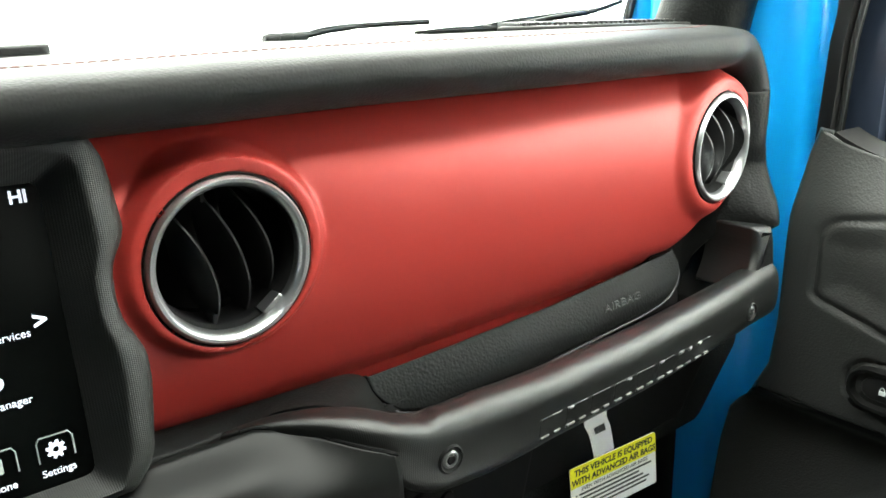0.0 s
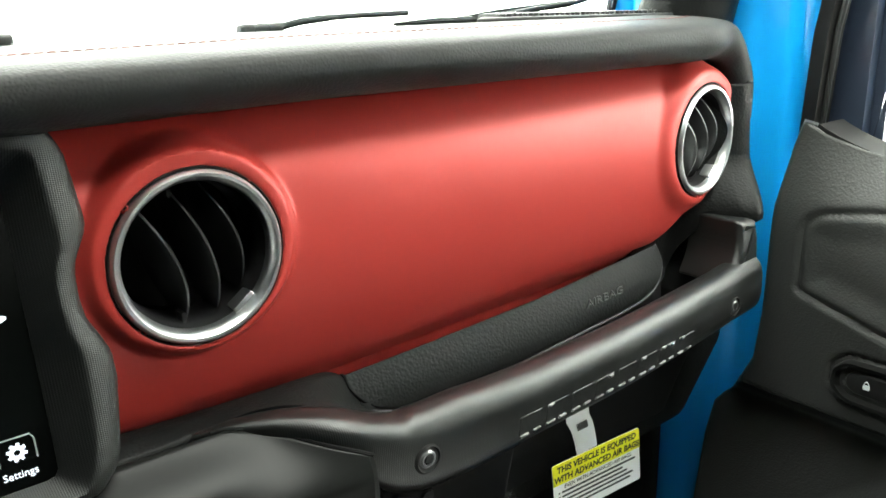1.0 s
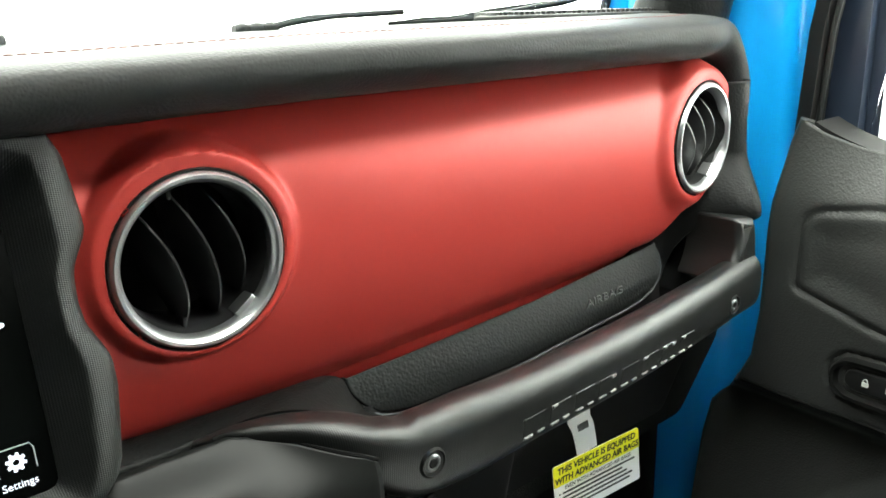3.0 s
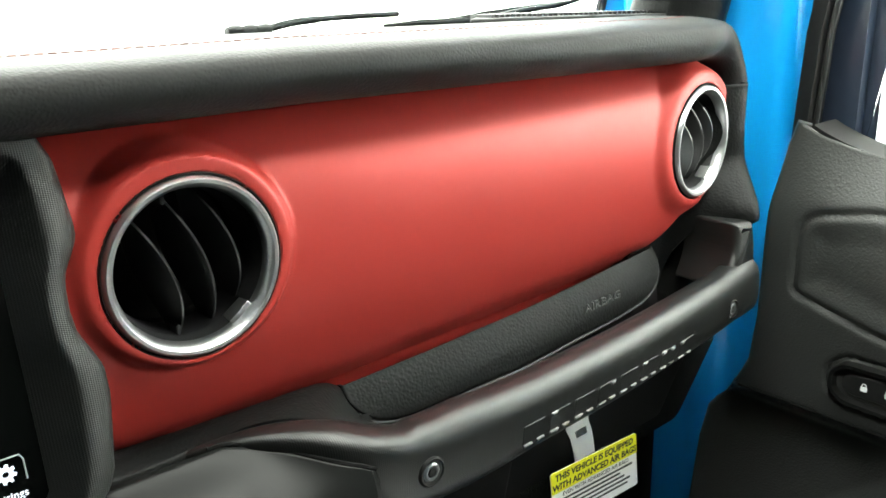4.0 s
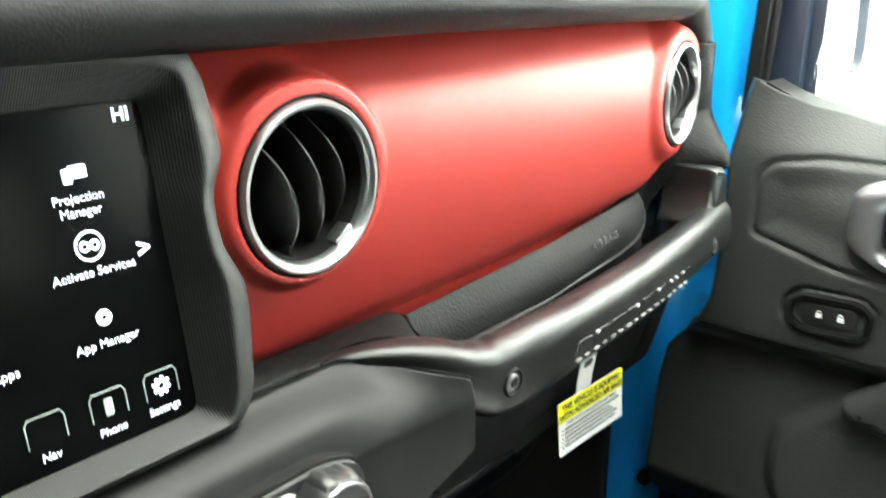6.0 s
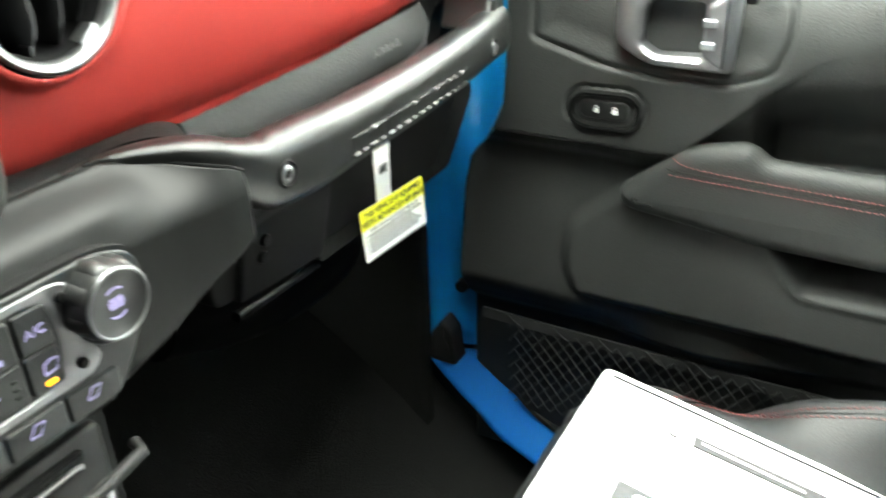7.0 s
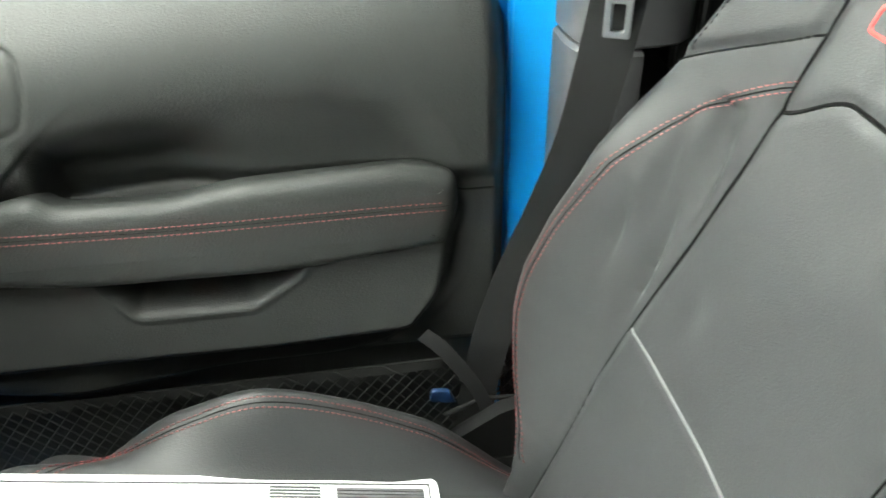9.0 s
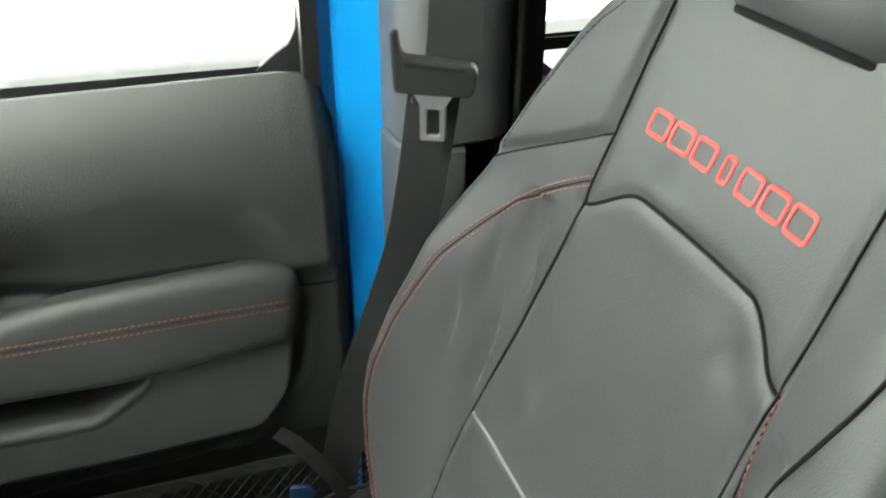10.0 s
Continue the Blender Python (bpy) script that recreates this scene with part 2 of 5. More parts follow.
def spline(points, n):
    """A smooth curve through points (Catmull-Rom)."""
    p = [Vector(q) for q in points]
    p = [2 * p[0] - p[1]] + p + [2 * p[-1] - p[-2]]
    out = []
    for k in range(n + 1):
        x = k / n * (len(p) - 3)
        i = min(int(x), len(p) - 4)
        t = x - i
        a, b, c, d = p[i:i + 4]
        out.append(0.5 * (2 * b + (c - a) * t + (2 * a - 5 * b + 4 * c - d) * t * t + (3 * b - a - 3 * c + d) * t ** 3))
    return out


def tube(points, radius, seg=8, caps=True, flat=1.0, up=(0, 0, 1)):
    """A round bar along points; radius one number or one a point; flat squeezes it along up."""
    loops = []
    n = len(points)
    for i, p in enumerate(points):
        d = (Vector(points[min(i + 1, n - 1)]) - Vector(points[max(i - 1, 0)])).normalized()
        side = d.cross(Vector(up))
        side = side.normalized() if side.length > 1e-6 else Vector((1, 0, 0))
        top = side.cross(d).normalized()
        r = radius[i] if isinstance(radius, (list, tuple)) else radius
        loops.append([Vector(p) + side * r * math.cos(a) + top * r * flat * math.sin(a)
                      for a in (2 * math.pi * k / seg for k in range(seg))])
    return rings(loops, caps, caps)


def ribbon(points, width, thick, across):
    """A flat band along points; across: its width's direction, one or one a point."""
    loops = []
    n = len(points)
    for i, p in enumerate(points):
        w = Vector(across[i] if isinstance(across, list) else across).normalized()
        d = (Vector(points[min(i + 1, n - 1)]) - Vector(points[max(i - 1, 0)])).normalized()
        nn = d.cross(w).normalized()
        row = []
        for a, b in ((-1, -1), (-0.92, -1.0), (0.92, -1.0), (1, -1), (1, 1), (0.92, 1.0), (-0.92, 1.0), (-1, 1)):
            row.append(Vector(p) + w * a * width / 2 + nn * b * thick / 2)
        loops.append(row)
    return rings(loops)


def block(bm, lo, hi):
    v = [bm.verts.new((x, y, z)) for x in (lo[0], hi[0]) for y in (lo[1], hi[1]) for z in (lo[2], hi[2])]
    for f in ((0, 1, 3, 2), (4, 6, 7, 5), (0, 4, 5, 1), (2, 3, 7, 6), (0, 2, 6, 4), (1, 5, 7, 3)):
        bm.faces.new([v[i] for i in f])


def slab(lo, hi, bevel=0.004):
    bm = bmesh.new()
    block(bm, lo, hi)
    if bevel:
        bmesh.ops.bevel(bm, geom=bm.edges, offset=bevel, segments=2, affect="EDGES")
    bmesh.ops.recalc_face_normals(bm, faces=bm.faces)
    return bm


def lathe(profile, centre, axis="y", seg=64, closed=False):
    """Turns rows (radius, along) round an axis through centre."""
    loops = []
    for r, h in profile:
        row = []
        for k in range(seg):
            a = 2 * math.pi * k / seg
            c, s = r * math.cos(a), r * math.sin(a)
            row.append(Vector(centre) + Vector((c, h, s) if axis == "y" else (h, c, s)))
        loops.append(row)
    return rings(loops, profile[0][0] < 1e-3 or closed, profile[-1][0] < 1e-3 or closed)


def stitches(points, normals, length=0.0042, gap=0.0022, radius=0.0007, material=None, name="stitching", parent=None, label=""):
    """Short threads along a curve, each lying on the surface."""
    pts = [Vector(p) for p in points]
    dist = [0.0]
    for a, b in zip(pts, pts[1:]):
        dist.append(dist[-1] + (b - a).length)
    bm = bmesh.new()
    s = 0.0
    arr = np.array([list(p) for p in pts])
    nor = np.array([list(q) for q in normals])

    def at(x):
        return Vector([np.interp(x, dist, arr[:, k]) for k in range(3)])
    while s + length < dist[-1]:
        a, b = at(s), at(s + length)
        nn = Vector([np.interp(s, dist, nor[:, k]) for k in range(3)]).normalized()
        d = (b - a).normalized()
        side = d.cross(nn).normalized()
        loops = []
        for t, r, lift in ((0, 0.25, 0.0), (0.2, 1, 0.8), (0.8, 1, 0.8), (1, 0.25, 0.0)):
            c = a + (b - a) * t + nn * radius * lift
            loops.append([bm.verts.new(c + side * radius * r * math.cos(q) + nn * radius * r * math.sin(q))
                          for q in (k * math.pi / 3 for k in range(6))])
        for u, v in zip(loops, loops[1:]):
            for k in range(6):
                bm.faces.new((u[k], u[(k + 1) % 6], v[(k + 1) % 6], v[k]))
        bm.faces.new(loops[0])
        bm.faces.new(loops[-1])
        s += length + gap
    ob = part(name, bm, material, parent, label)
    return tagged(ob, kind="stuff")


def writing(text, size, m, depth=0.0003, align="CENTER", bold=0.0):
    """A bmesh of letters in the built-in font; m: the pose of its writing plane (x along, y up, z out)."""
    cu = bpy.data.curves.new("writing", "FONT")
    cu.body, cu.size, cu.align_x, cu.align_y, cu.extrude, cu.offset = text, size, align, "CENTER", depth, bold
    ob = bpy.data.objects.new("writing", cu)
    scene.collection.objects.link(ob)
    bpy.context.view_layer.update()
    me = bpy.data.meshes.new_from_object(ob.evaluated_get(bpy.context.evaluated_depsgraph_get()))
    bm = bmesh.new()
    bm.from_mesh(me)
    bm.transform(m)
    bpy.data.objects.remove(ob)
    bpy.data.curves.remove(cu)
    bpy.data.meshes.remove(me)
    return bm


def basis(origin, ex, ey):
    ex, ey = Vector(ex).normalized(), Vector(ey).normalized()
    ez = ex.cross(ey).normalized()
    ey = ez.cross(ex)
    m = Matrix((ex, ey, ez)).transposed().to_4x4()
    m.translation = origin
    return m


def inside(pts, a, b):
    """Signed distance of the points (a, b) to a closed outline, inside positive."""
    a, b = np.asarray(a, float), np.asarray(b, float)
    d = np.full(a.shape, 1e9)
    ins = np.zeros(a.shape, bool)
    n = len(pts)
    for i in range(n):
        x1, y1 = pts[i - 1][0], pts[i - 1][1]
        x2, y2 = pts[i][0], pts[i][1]
        ex, ey = x2 - x1, y2 - y1
        t = np.clip(((a - x1) * ex + (b - y1) * ey) / (ex * ex + ey * ey + 1e-12), 0, 1)
        d = np.minimum(d, np.hypot(a - x1 - t * ex, b - y1 - t * ey))
        if y1 != y2:
            ins ^= ((y1 > b) != (y2 > b)) & (a < ex * (b - y1) / (y2 - y1) + x1)
    return np.where(ins, d, -d)


# ---- setting: studio floor and car shell ----
lone("ground", sheet(lambda u, v: (60 * u - 30, 60 * v - 30, -0.15), 8, 8), M_FLOOR, "white seamless studio floor under the car", "floor", kind="structure", solid=0.05)

body = thing("car_body", (0.0, 0.0, 0.45), "blue painted car body shell with dark interior lining", "car body", kind="structure")


def floor_at(u, v):
    x, y = -0.79 + 1.60 * u, -1.9 + 2.75 * v
    return (x, y, 0.45 + 0.36 * float(S(0.42, 0.85, y)) + 0.004 * math.sin(9 * x) * math.cos(7 * y))


part("floor_carpet", sheet(floor_at, 40, 60), M_CARPET, body, "black carpeted car floor", solid=0.02)
part("firewall", slab((-0.78, 0.84, 0.4), (0.78, 0.88, 1.30)), M_DARK, body)
part("scuttle", slab((-0.80, 0.60, 1.22), (0.80, 0.95, 1.325)), M_RUBBER, body, "black cowl below the windshield")
part("roof", slab((-0.82, -1.9, 1.86), (0.82, -0.08, 1.90)), M_LINER, body, "dark lined roof, one front panel taken off")
# added out of view: shades the centre stack and screen surround from above
part("roof_panel", slab((-0.82, -0.078, 1.862), (0.02, 0.438, 1.90)), M_LINER, body, "unseen dark lined panel added over the driver to cut top light")
part("windshield_header", slab((-0.82, 0.44, 1.70), (0.82, 0.56, 1.90), 0.02), M_LINER, body)
part("tailgate", slab((-0.82, -1.95, 0.4), (0.82, -1.88, 1.88)), M_DARK, body)
# unseen wall without a window, closed to keep light off the door
part("side_wall", slab((-0.86, -1.95, 0.4), (-0.80, -0.45, 1.88)), M_DARK, body)
part("side_wall", slab((0.84, -1.95, 0.4), (0.90, -0.60, 1.20)), M_DARK, body)
part("side_wall", slab((0.84, -1.95, 1.20), (0.90, -1.10, 1.88)), M_DARK, body)
part("roof_rail", slab((-0.86, -1.9, 1.78), (-0.78, 0.5, 1.90)), M_LINER, body)
part("roof_rail", slab((0.80, -1.9, 1.70), (0.88, 0.5, 1.90)), M_LINER, body)
# added wall in place of the driver's window, blocks light from the left
part("side_wall", slab((-0.86, -0.46, 0.4), (-0.78, 0.5, 1.80)), M_DARK, body, "unseen dark wall added on the driver side to block light")
part("tunnel", slab((-0.17, -0.9, 0.44), (0.085, 0.40, 0.74), 0.02), M_PLASTIC, body, "black centre tunnel")
part("sill", slab((-0.86, -0.6, 0.35), (-0.76, 0.7, 0.50)), M_BLUE, body)
part("corner_post", slab((-0.84, 0.48, 0.4), (-0.76, 0.66, 1.9)), M_BLUE, body)
part("corner_post", slab((-0.86, -0.58, 0.4), (-0.78, -0.45, 1.9)), M_TRIM, body)


def front_pillar_at(u, v):
    z = 0.632 + 1.273 * v
    y = 0.385 + 0.20 * u
    lean = -0.10 * max(0.0, z - 1.42)
    x = 0.775 - 0.030 * float(S(0.40, 0.56, y)) + 0.05 * (1 - float(S(0.385, 0.415, y))) - 0.006 * float(S(0.44, 0.455, y)) * (1 - float(S(0.47, 0.485, y)))
    return (x, y + lean, z)


part("front_pillar", sheet(front_pillar_at, 40, 50), M_BLUE, body, "bright blue painted front pillar", solid=0.012, offset=1)


def sill_at(u, v):
    p = spline(((0.728, 0.505, 0.612), (0.715, 0.44, 0.548), (0.700, 0.36, 0.505), (0.685, 0.20, 0.478), (0.70, -0.2, 0.470), (0.70, -0.6, 0.470)), 40)
    q = spline(((0.772, 0.455, 0.612), (0.762, 0.395, 0.565), (0.745, 0.325, 0.526), (0.735, 0.20, 0.495), (0.74, -0.2, 0.490), (0.77, -0.6, 0.484)), 40)
    k = round(v * 40)
    a, b = p[k], q[k]
    c = a + (b - a) * (0.18 * min(1.0, v / 0.2) + (1 - 0.18 * min(1.0, v / 0.2)) * u)
    return (c.x, c.y, c.z + 0.008 * math.sin(math.pi * u))


# added black stretch, out of view, keeps blue reflections off the door's underside
part("sill_blackout", sheet(lambda u, v: Vector(sill_at(u, (28 + round(12 * v)) / 40)) - Vector((0, 0, 0.001)), 8, 12), M_RUBBER, body, "unseen black length of sill, added to stop blue reflections", solid=0.01)
# same paint as the pillar, with its shade painted in
part("door_sill", sheet(lambda u, v: sill_at(u, round(28 * v) / 40), 8, 28), M_SILL_SHADED, body, "blue painted door sill sweeping down from the pillar, shade in its colour", solid=0.01)
part("door_gap_seal", tube(spline(((0.79, 0.47, 0.66), (0.785, 0.44, 0.605), (0.775, 0.385, 0.560), (0.760, 0.31, 0.520), (0.750, 0.18, 0.495), (0.752, -0.5, 0.490)), 50), 0.014), M_RUBBER, body)
part("hinge_cover", plate(rounded([(0.46, 0.615), (0.507, 0.615), (0.502, 0.660), (0.484, 0.688), (0.467, 0.670)], 0.008), lambda a, b, h: (0.752 - h, a, b), 0.03, 0.005), M_RUBBER, body)
part("hinge_bolt", lathe(((0.0001, -0.012), (0.009, -0.011), (0.010, 0.0), (0.010, 0.02)), (0.757, 0.463, 0.735), "x", 16), M_RUBBER, body)
part("rocker", slab((0.80, -0.62, 0.25), (0.86, 0.80, 0.70), 0.01), M_RUBBER, body)
part("fender", slab((0.86, 0.445, 0.25), (0.90, 0.95, 1.30), 0.01), M_BLUE, body, "blue front wing outside the footwell")
part("kick_panel", sheet(lambda u, v: (0.738 - 0.10 * float(S(0.52, 0.84, 0.51 + 0.33 * u)), 0.51 + 0.33 * u, 0.42 + 0.81 * v), 24, 6), M_CARPET, body, "black carpeted footwell side", solid=0.02)

# the body round the door's rear edge
part("rear_pillar", slab((0.792, -0.54, 0.40), (0.87, -0.37, 1.88), 0.010), M_BLUE, body, "bright blue painted pillar behind the door")
part("rear_pillar_face", slab((0.7775, -0.54, 0.40), (0.7918, -0.4005, 1.88), 0.004), M_BLUE, body)
part("front_post_trim", tube([Vector(p) for p in ((0.705, 0.50, 1.315), (0.713, 0.475, 1.42), (0.725, 0.43, 1.6), (0.74, 0.36, 1.87))], [0.052, 0.046, 0.044, 0.044], 14, flat=0.9, up=(0, 1, 0)), M_AIR, body, "black grained trim on the windshield post")
part("windshield_post", tube([Vector(p) for p in ((0.770, 0.635, 1.29), (0.790, 0.58, 1.55), (0.80, 0.50, 1.87))], 0.03, 10), M_BLUE, body, "blue windshield frame post")
part("windshield_gasket", tube([Vector(p) for p in ((0.736, 0.632, 1.29), (0.756, 0.577, 1.55), (0.766, 0.497, 1.87))], 0.008, 8), M_RUBBER, body)

windshield = lone("window_1", sheet(lambda u, v: (-0.74 + 1.46 * u, 0.600 - 0.11 * v, 1.335 + 0.52 * v), 6, 6), M_GLASS, "clear upright windshield in front of the dashboard", "windshield", kind="structure", solid=0.004)
windshield.visible_shadow = False


# ---- wipers outside the windshield ----
def wiper(points, blade, label):
    w = thing("windshield_wiper", points[0], label, "wiper", "wipers")
    part("arm", tube(spline(points, 24), [0.0032] * 16 + [0.0026] * 9, 8), M_RUBBER, w)
    part("blade", tube([Vector(p) for p in blade], [0.0012, 0.0026, 0.0026, 0.0012], 6, flat=1.4), M_RUBBER, w)
    part("pivot_cap", lathe(((0.0001, -0.008), (0.007, -0.006), (0.008, 0.008)), points[0], "y", 16), M_RUBBER, w)
    return w


wiper(((0.300, 0.625, 1.350), (0.335, 0.628, 1.3635), (0.385, 0.630, 1.3685), (0.470, 0.632, 1.3695)),
      ((0.455, 0.635, 1.3605), (0.50, 0.635, 1.361), (0.60, 0.635, 1.360), (0.66, 0.635, 1.358)), "black wiper arm resting at the base of the windshield")
wiper(((0.56, 0.650, 1.358), (0.64, 0.645, 1.367), (0.70, 0.640, 1.371), (0.745, 0.635, 1.380)),
      ((0.55, 0.66, 1.3645), (0.60, 0.66, 1.3675), (0.68, 0.655, 1.371), (0.72, 0.65, 1.374)), "black wiper arm with a bent end")
nozzle = thing("washer_nozzle", (0.305, 0.612, 1.350), "small black washer nozzle on the cowl", "nozzle")
for k in range(3):
    part("nub", lathe(((0.0001, -0.007), (0.005, -0.006), (0.0065, 0.0), (0.006, 0.006), (0.0001, 0.008)), (0.292 + 0.013 * k, 0.613, 1.3605), "x", 14), M_RUBBER, nozzle)


# ---- dashboard ----
dash = thing("dashboard", (0.2, 0.45, 1.0), "black dashboard with a stitched pad and a red satin panel", "dashboard")

PAD = ((0.455, -0.007), (0.430, -0.007), (0.412, -0.007), (0.394, -0.007), (0.381, -0.004), (0.372, 0.003), (0.3675, 0.011), (0.369, 0.020), (0.375, 0.0240),
       (0.385, 0.0262), (0.400, 0.0274), (0.412, 0.0277), (0.4165, 0.0262), (0.421, 0.0277), (0.45, 0.0280), (0.50, 0.0268), (0.56, 0.0235), (0.592, 0.019), (0.594, -0.01))


def pad_path(s):
    """Base line of the pad: along the dash, then bending down round its end."""
    if s < 0:
        return Vector((0.624 + s, 0, 1.3385)), Vector((0, 0, 1)), s
    a = min(s / 0.055, math.pi / 2)
    rest = max(0.0, s - 0.055 * math.pi / 2)
    return Vector((0.624 + 0.055 * math.sin(a), 0, 1.2835 + 0.055 * math.cos(a) - rest)), Vector((math.sin(a), 0, math.cos(a))), s


def pad_point(s, y, h):
    p, up, _ = pad_path(s)
    drop = 0.017 * max(0.0, p.x - 0.22) if s < 0 else 0.017 * 0.38
    back = 0.034 * float(S(-0.05, 0.06, s)) * float(S(0.60, 0.40, y))
    return Vector((p.x, y + back, p.z - drop * up.z)) + up * h


PAD = [(p.x, p.y) for p in spline([(y, h, 0) for y, h in PAD], 56)]


def pad_at(u, v):
    s = -1.25 + 1.19 * u / 0.8 if u < 0.8 else -0.06 + 0.165 * (u - 0.8) / 0.2
    i = v * (len(PAD) - 1)
    k = min(int(i), len(PAD) - 2)
    y = PAD[k][0] + (PAD[k + 1][0] - PAD[k][0]) * (i - k)
    h = PAD[k][1] + (PAD[k + 1][1] - PAD[k][1]) * (i - k)
    return pad_point(s, y, h)


part("top_pad", sheet(pad_at, 130, 56), M_PAD, dash, "black grained soft pad along the top", solid=0.004)
line = [pad_point(-1.2 + 1.25 * k / 160, 0.4165, 0.0275) for k in range(161)]
stitches(line, [(0, 0, 1)] * 161, 0.0046, 0.0014, 0.00042, M_THREADDARK, "stitching", dash, "red stitching along the pad")

VENT_L, VENT_R = (0.143, 0.387, 1.256), (0.612, 0.3935, 1.256)


def red_face(x, z):
    """The panel bulges, and above its crest rolls back under the pad; flat round bosses carry the vents."""
    low, high = max(0.0, 1.268 - z), max(0.0, z - 1.268)
    y = 0.3895 + 1.75 * low ** 2
    turn = 1.1590 + 0.045 * max(0.0, x - 0.25) - z
    y = min(0.4340, y + 0.75 * (math.sqrt(turn ** 2 + 0.00004) + turn) / 2)
    y += 0.6 * high ** 2 + 0.95 * max(0.0, math.sqrt((z - 1.296) ** 2 + 0.00016) + z - 1.296) / 2
    y += 1.2 * max(0.0, x - 0.56) ** 2
    for (cx, cy, cz), lean in ((VENT_L, 0.0), (VENT_R, 0.13)):
        r = math.hypot(x - cx, z - cz - 0.003)
        face = cy - 0.0010 + lean * (x - cx) * (1.0 if x > cx else 0.85)
        k = 1 - float(S(0.0545, 0.0635 + 0.06 * lean, r))
        y += (min(y, face) - y) * k
        r = math.hypot(x - cx, z - cz)
        y += 0.0020 * (1 - float(S(0.0490, 0.0504, r)))
    return y


def red_at(u, v):
    z0 = 1.13 + 0.215 * v
    right = float(lin(((1.13, 0.560), (1.15, 0.585), (1.165, 0.610), (1.185, 0.634), (1.21, 0.657), (1.235, 0.668), (1.258, 0.6705), (1.285, 0.666), (1.305, 0.654), (1.32, 0.643), (1.345, 0.632)), z0))
    x = 0.073 + (right - 0.073) * u
    low = float(lin(((0.06, 1.152), (0.094, 1.146), (0.15, 1.143), (0.196, 1.142), (0.232, 1.139), (0.244, 1.130), (0.30, 1.128), (0.424, 1.1325), (0.560, 1.1470), (0.580, 1.1590), (0.64, 1.176)), x))
    z = low + (1.345 - low) * v
    for cx, _, cz in (VENT_L, VENT_R):
        r = math.hypot(x - cx, z - cz)
        if 0.040 < r < 0.0489:
            x, z = cx + (x - cx) * 0.0489 / r, cz + (z - cz) * 0.0489 / r
    return Vector((x, red_face(x, z), z))


def off_vents(q):
    c = sum((v.co for v in q), Vector()) / 4
    return all(math.hypot(c.x - p[0], c.z - p[2]) > 0.0487 for p in (VENT_L, VENT_R))


part("trim_panel", sheet(red_at, 330, 120, off_vents), M_RED, dash, "red satin painted trim panel", solid=0.003)

# black backing that closes the end of the dash and the body behind
END_LOW = ((0.550, 1.158), (0.572, 1.156), (0.582, 1.140), (0.588, 1.122), (0.594, 1.118), (0.599, 1.134), (0.606, 1.150), (0.616, 1.164), (0.634, 1.177), (0.655, 1.182), (0.72, 1.180))


def end_at(u, v):
    w = 0.150 * u
    x = 0.550 + min(w, 0.138) + 0.010 * math.sin(max(0.0, w - 0.138) / 0.012 * math.pi / 2)
    y = 0.4195 - 0.026 * float(S(0.622, 0.682, x)) + 0.026 * (max(0.0, w - 0.134) / 0.016) ** 2
    low = float(lin(END_LOW, x))
    z = low + (1.300 - low) * v
    flare = float(S(0.055, 0.004, z - low)) * float(S(0.590, 0.650, x))
    y += 0.008 * float(S(0.006, 0.0, z - low)) ** 2 - 0.036 * flare
    return (x - (0.036 * flare + 0.010 * float(S(1.19, 1.27, z))) * float(S(0.62, 0.70, x)), y, z)


part("end_panel", sheet(end_at, 80, 50), M_AIR, dash, "black grained end panel curving round the vent", solid=0.003, offset=1)
part("end_cheek", slab((0.640, 0.432, 1.02), (0.688, 0.60, 1.29), 0.006), M_PLASTIC, dash)
part("handle_mount", slab((0.545, 0.422, 1.050), (0.70, 0.47, 1.215), 0.006), M_GLOSS, dash, "smooth black wall behind the handle")
rib = bmesh.new()
for k in range(6):
    block(rib, (0.694, 0.43, 1.19 + 0.013 * k), (0.7025, 0.50, 1.196 + 0.013 * k))
part("end_louvre", rib, M_PLASTIC, dash)
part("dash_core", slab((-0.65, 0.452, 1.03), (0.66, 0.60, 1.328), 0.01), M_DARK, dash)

# airbag cover under the red panel
AIR_TOP = ((0.243, 1.1420), (0.32, 1.1445), (0.424, 1.1490), (0.581, 1.1630))
AIR_LOW = ((0.243, 1.1360), (0.246, 1.1290), (0.252, 1.1215), (0.262, 1.1145), (0.275, 1.1105), (0.290, 1.1090), (0.40, 1.1090), (0.52, 1.1185), (0.546, 1.1225), (0.560, 1.1275), (0.570, 1.1345), (0.577, 1.1440), (0.581, 1.1570))


def air_put(a, b, h):
    top = float(lin(AIR_TOP, a))
    d = min(1.0, max(0.0, (top - b) / 0.042))
    return Vector((a, 0.4175 - 0.017 * (1 - (1 - d) ** 1.9) - h, b))


def air_at(u, v):
    x = 0.243 + 0.338 * (0.5 - 0.5 * math.cos(math.pi * u)) * 0.35 + 0.338 * u * 0.65
    low, top = float(lin(AIR_LOW, x)), float(lin(AIR_TOP, x))
    z = top + (low - top) * v
    edge = min(z - low, (x - 0.243) * 1.2 + 0.0005, (0.581 - x) * 1.2 + 0.0005)
    return air_put(x, z, 0.003 - 0.004 * (1 - float(S(0.0, 0.0035, edge))) ** 2)


air = part("airbag_cover", sheet(air_at, 150, 40), M_AIR, dash, "black grained airbag cover", sharp=70, solid=0.004, offset=1)
emb = writing("AIRBAG", 0.0120, Matrix.Identity(4), 0.0011)
for v in emb.verts:
    p = air_put(0.497 + 1.1 * v.co.x + 0.2 * v.co.y, 1.1362 + 0.66 * v.co.y + 0.06 * v.co.x, 0.0032 + v.co.z)
    v.co = p
part("lettering", emb, M_BUTTON, air, "raised black AIRBAG letters")
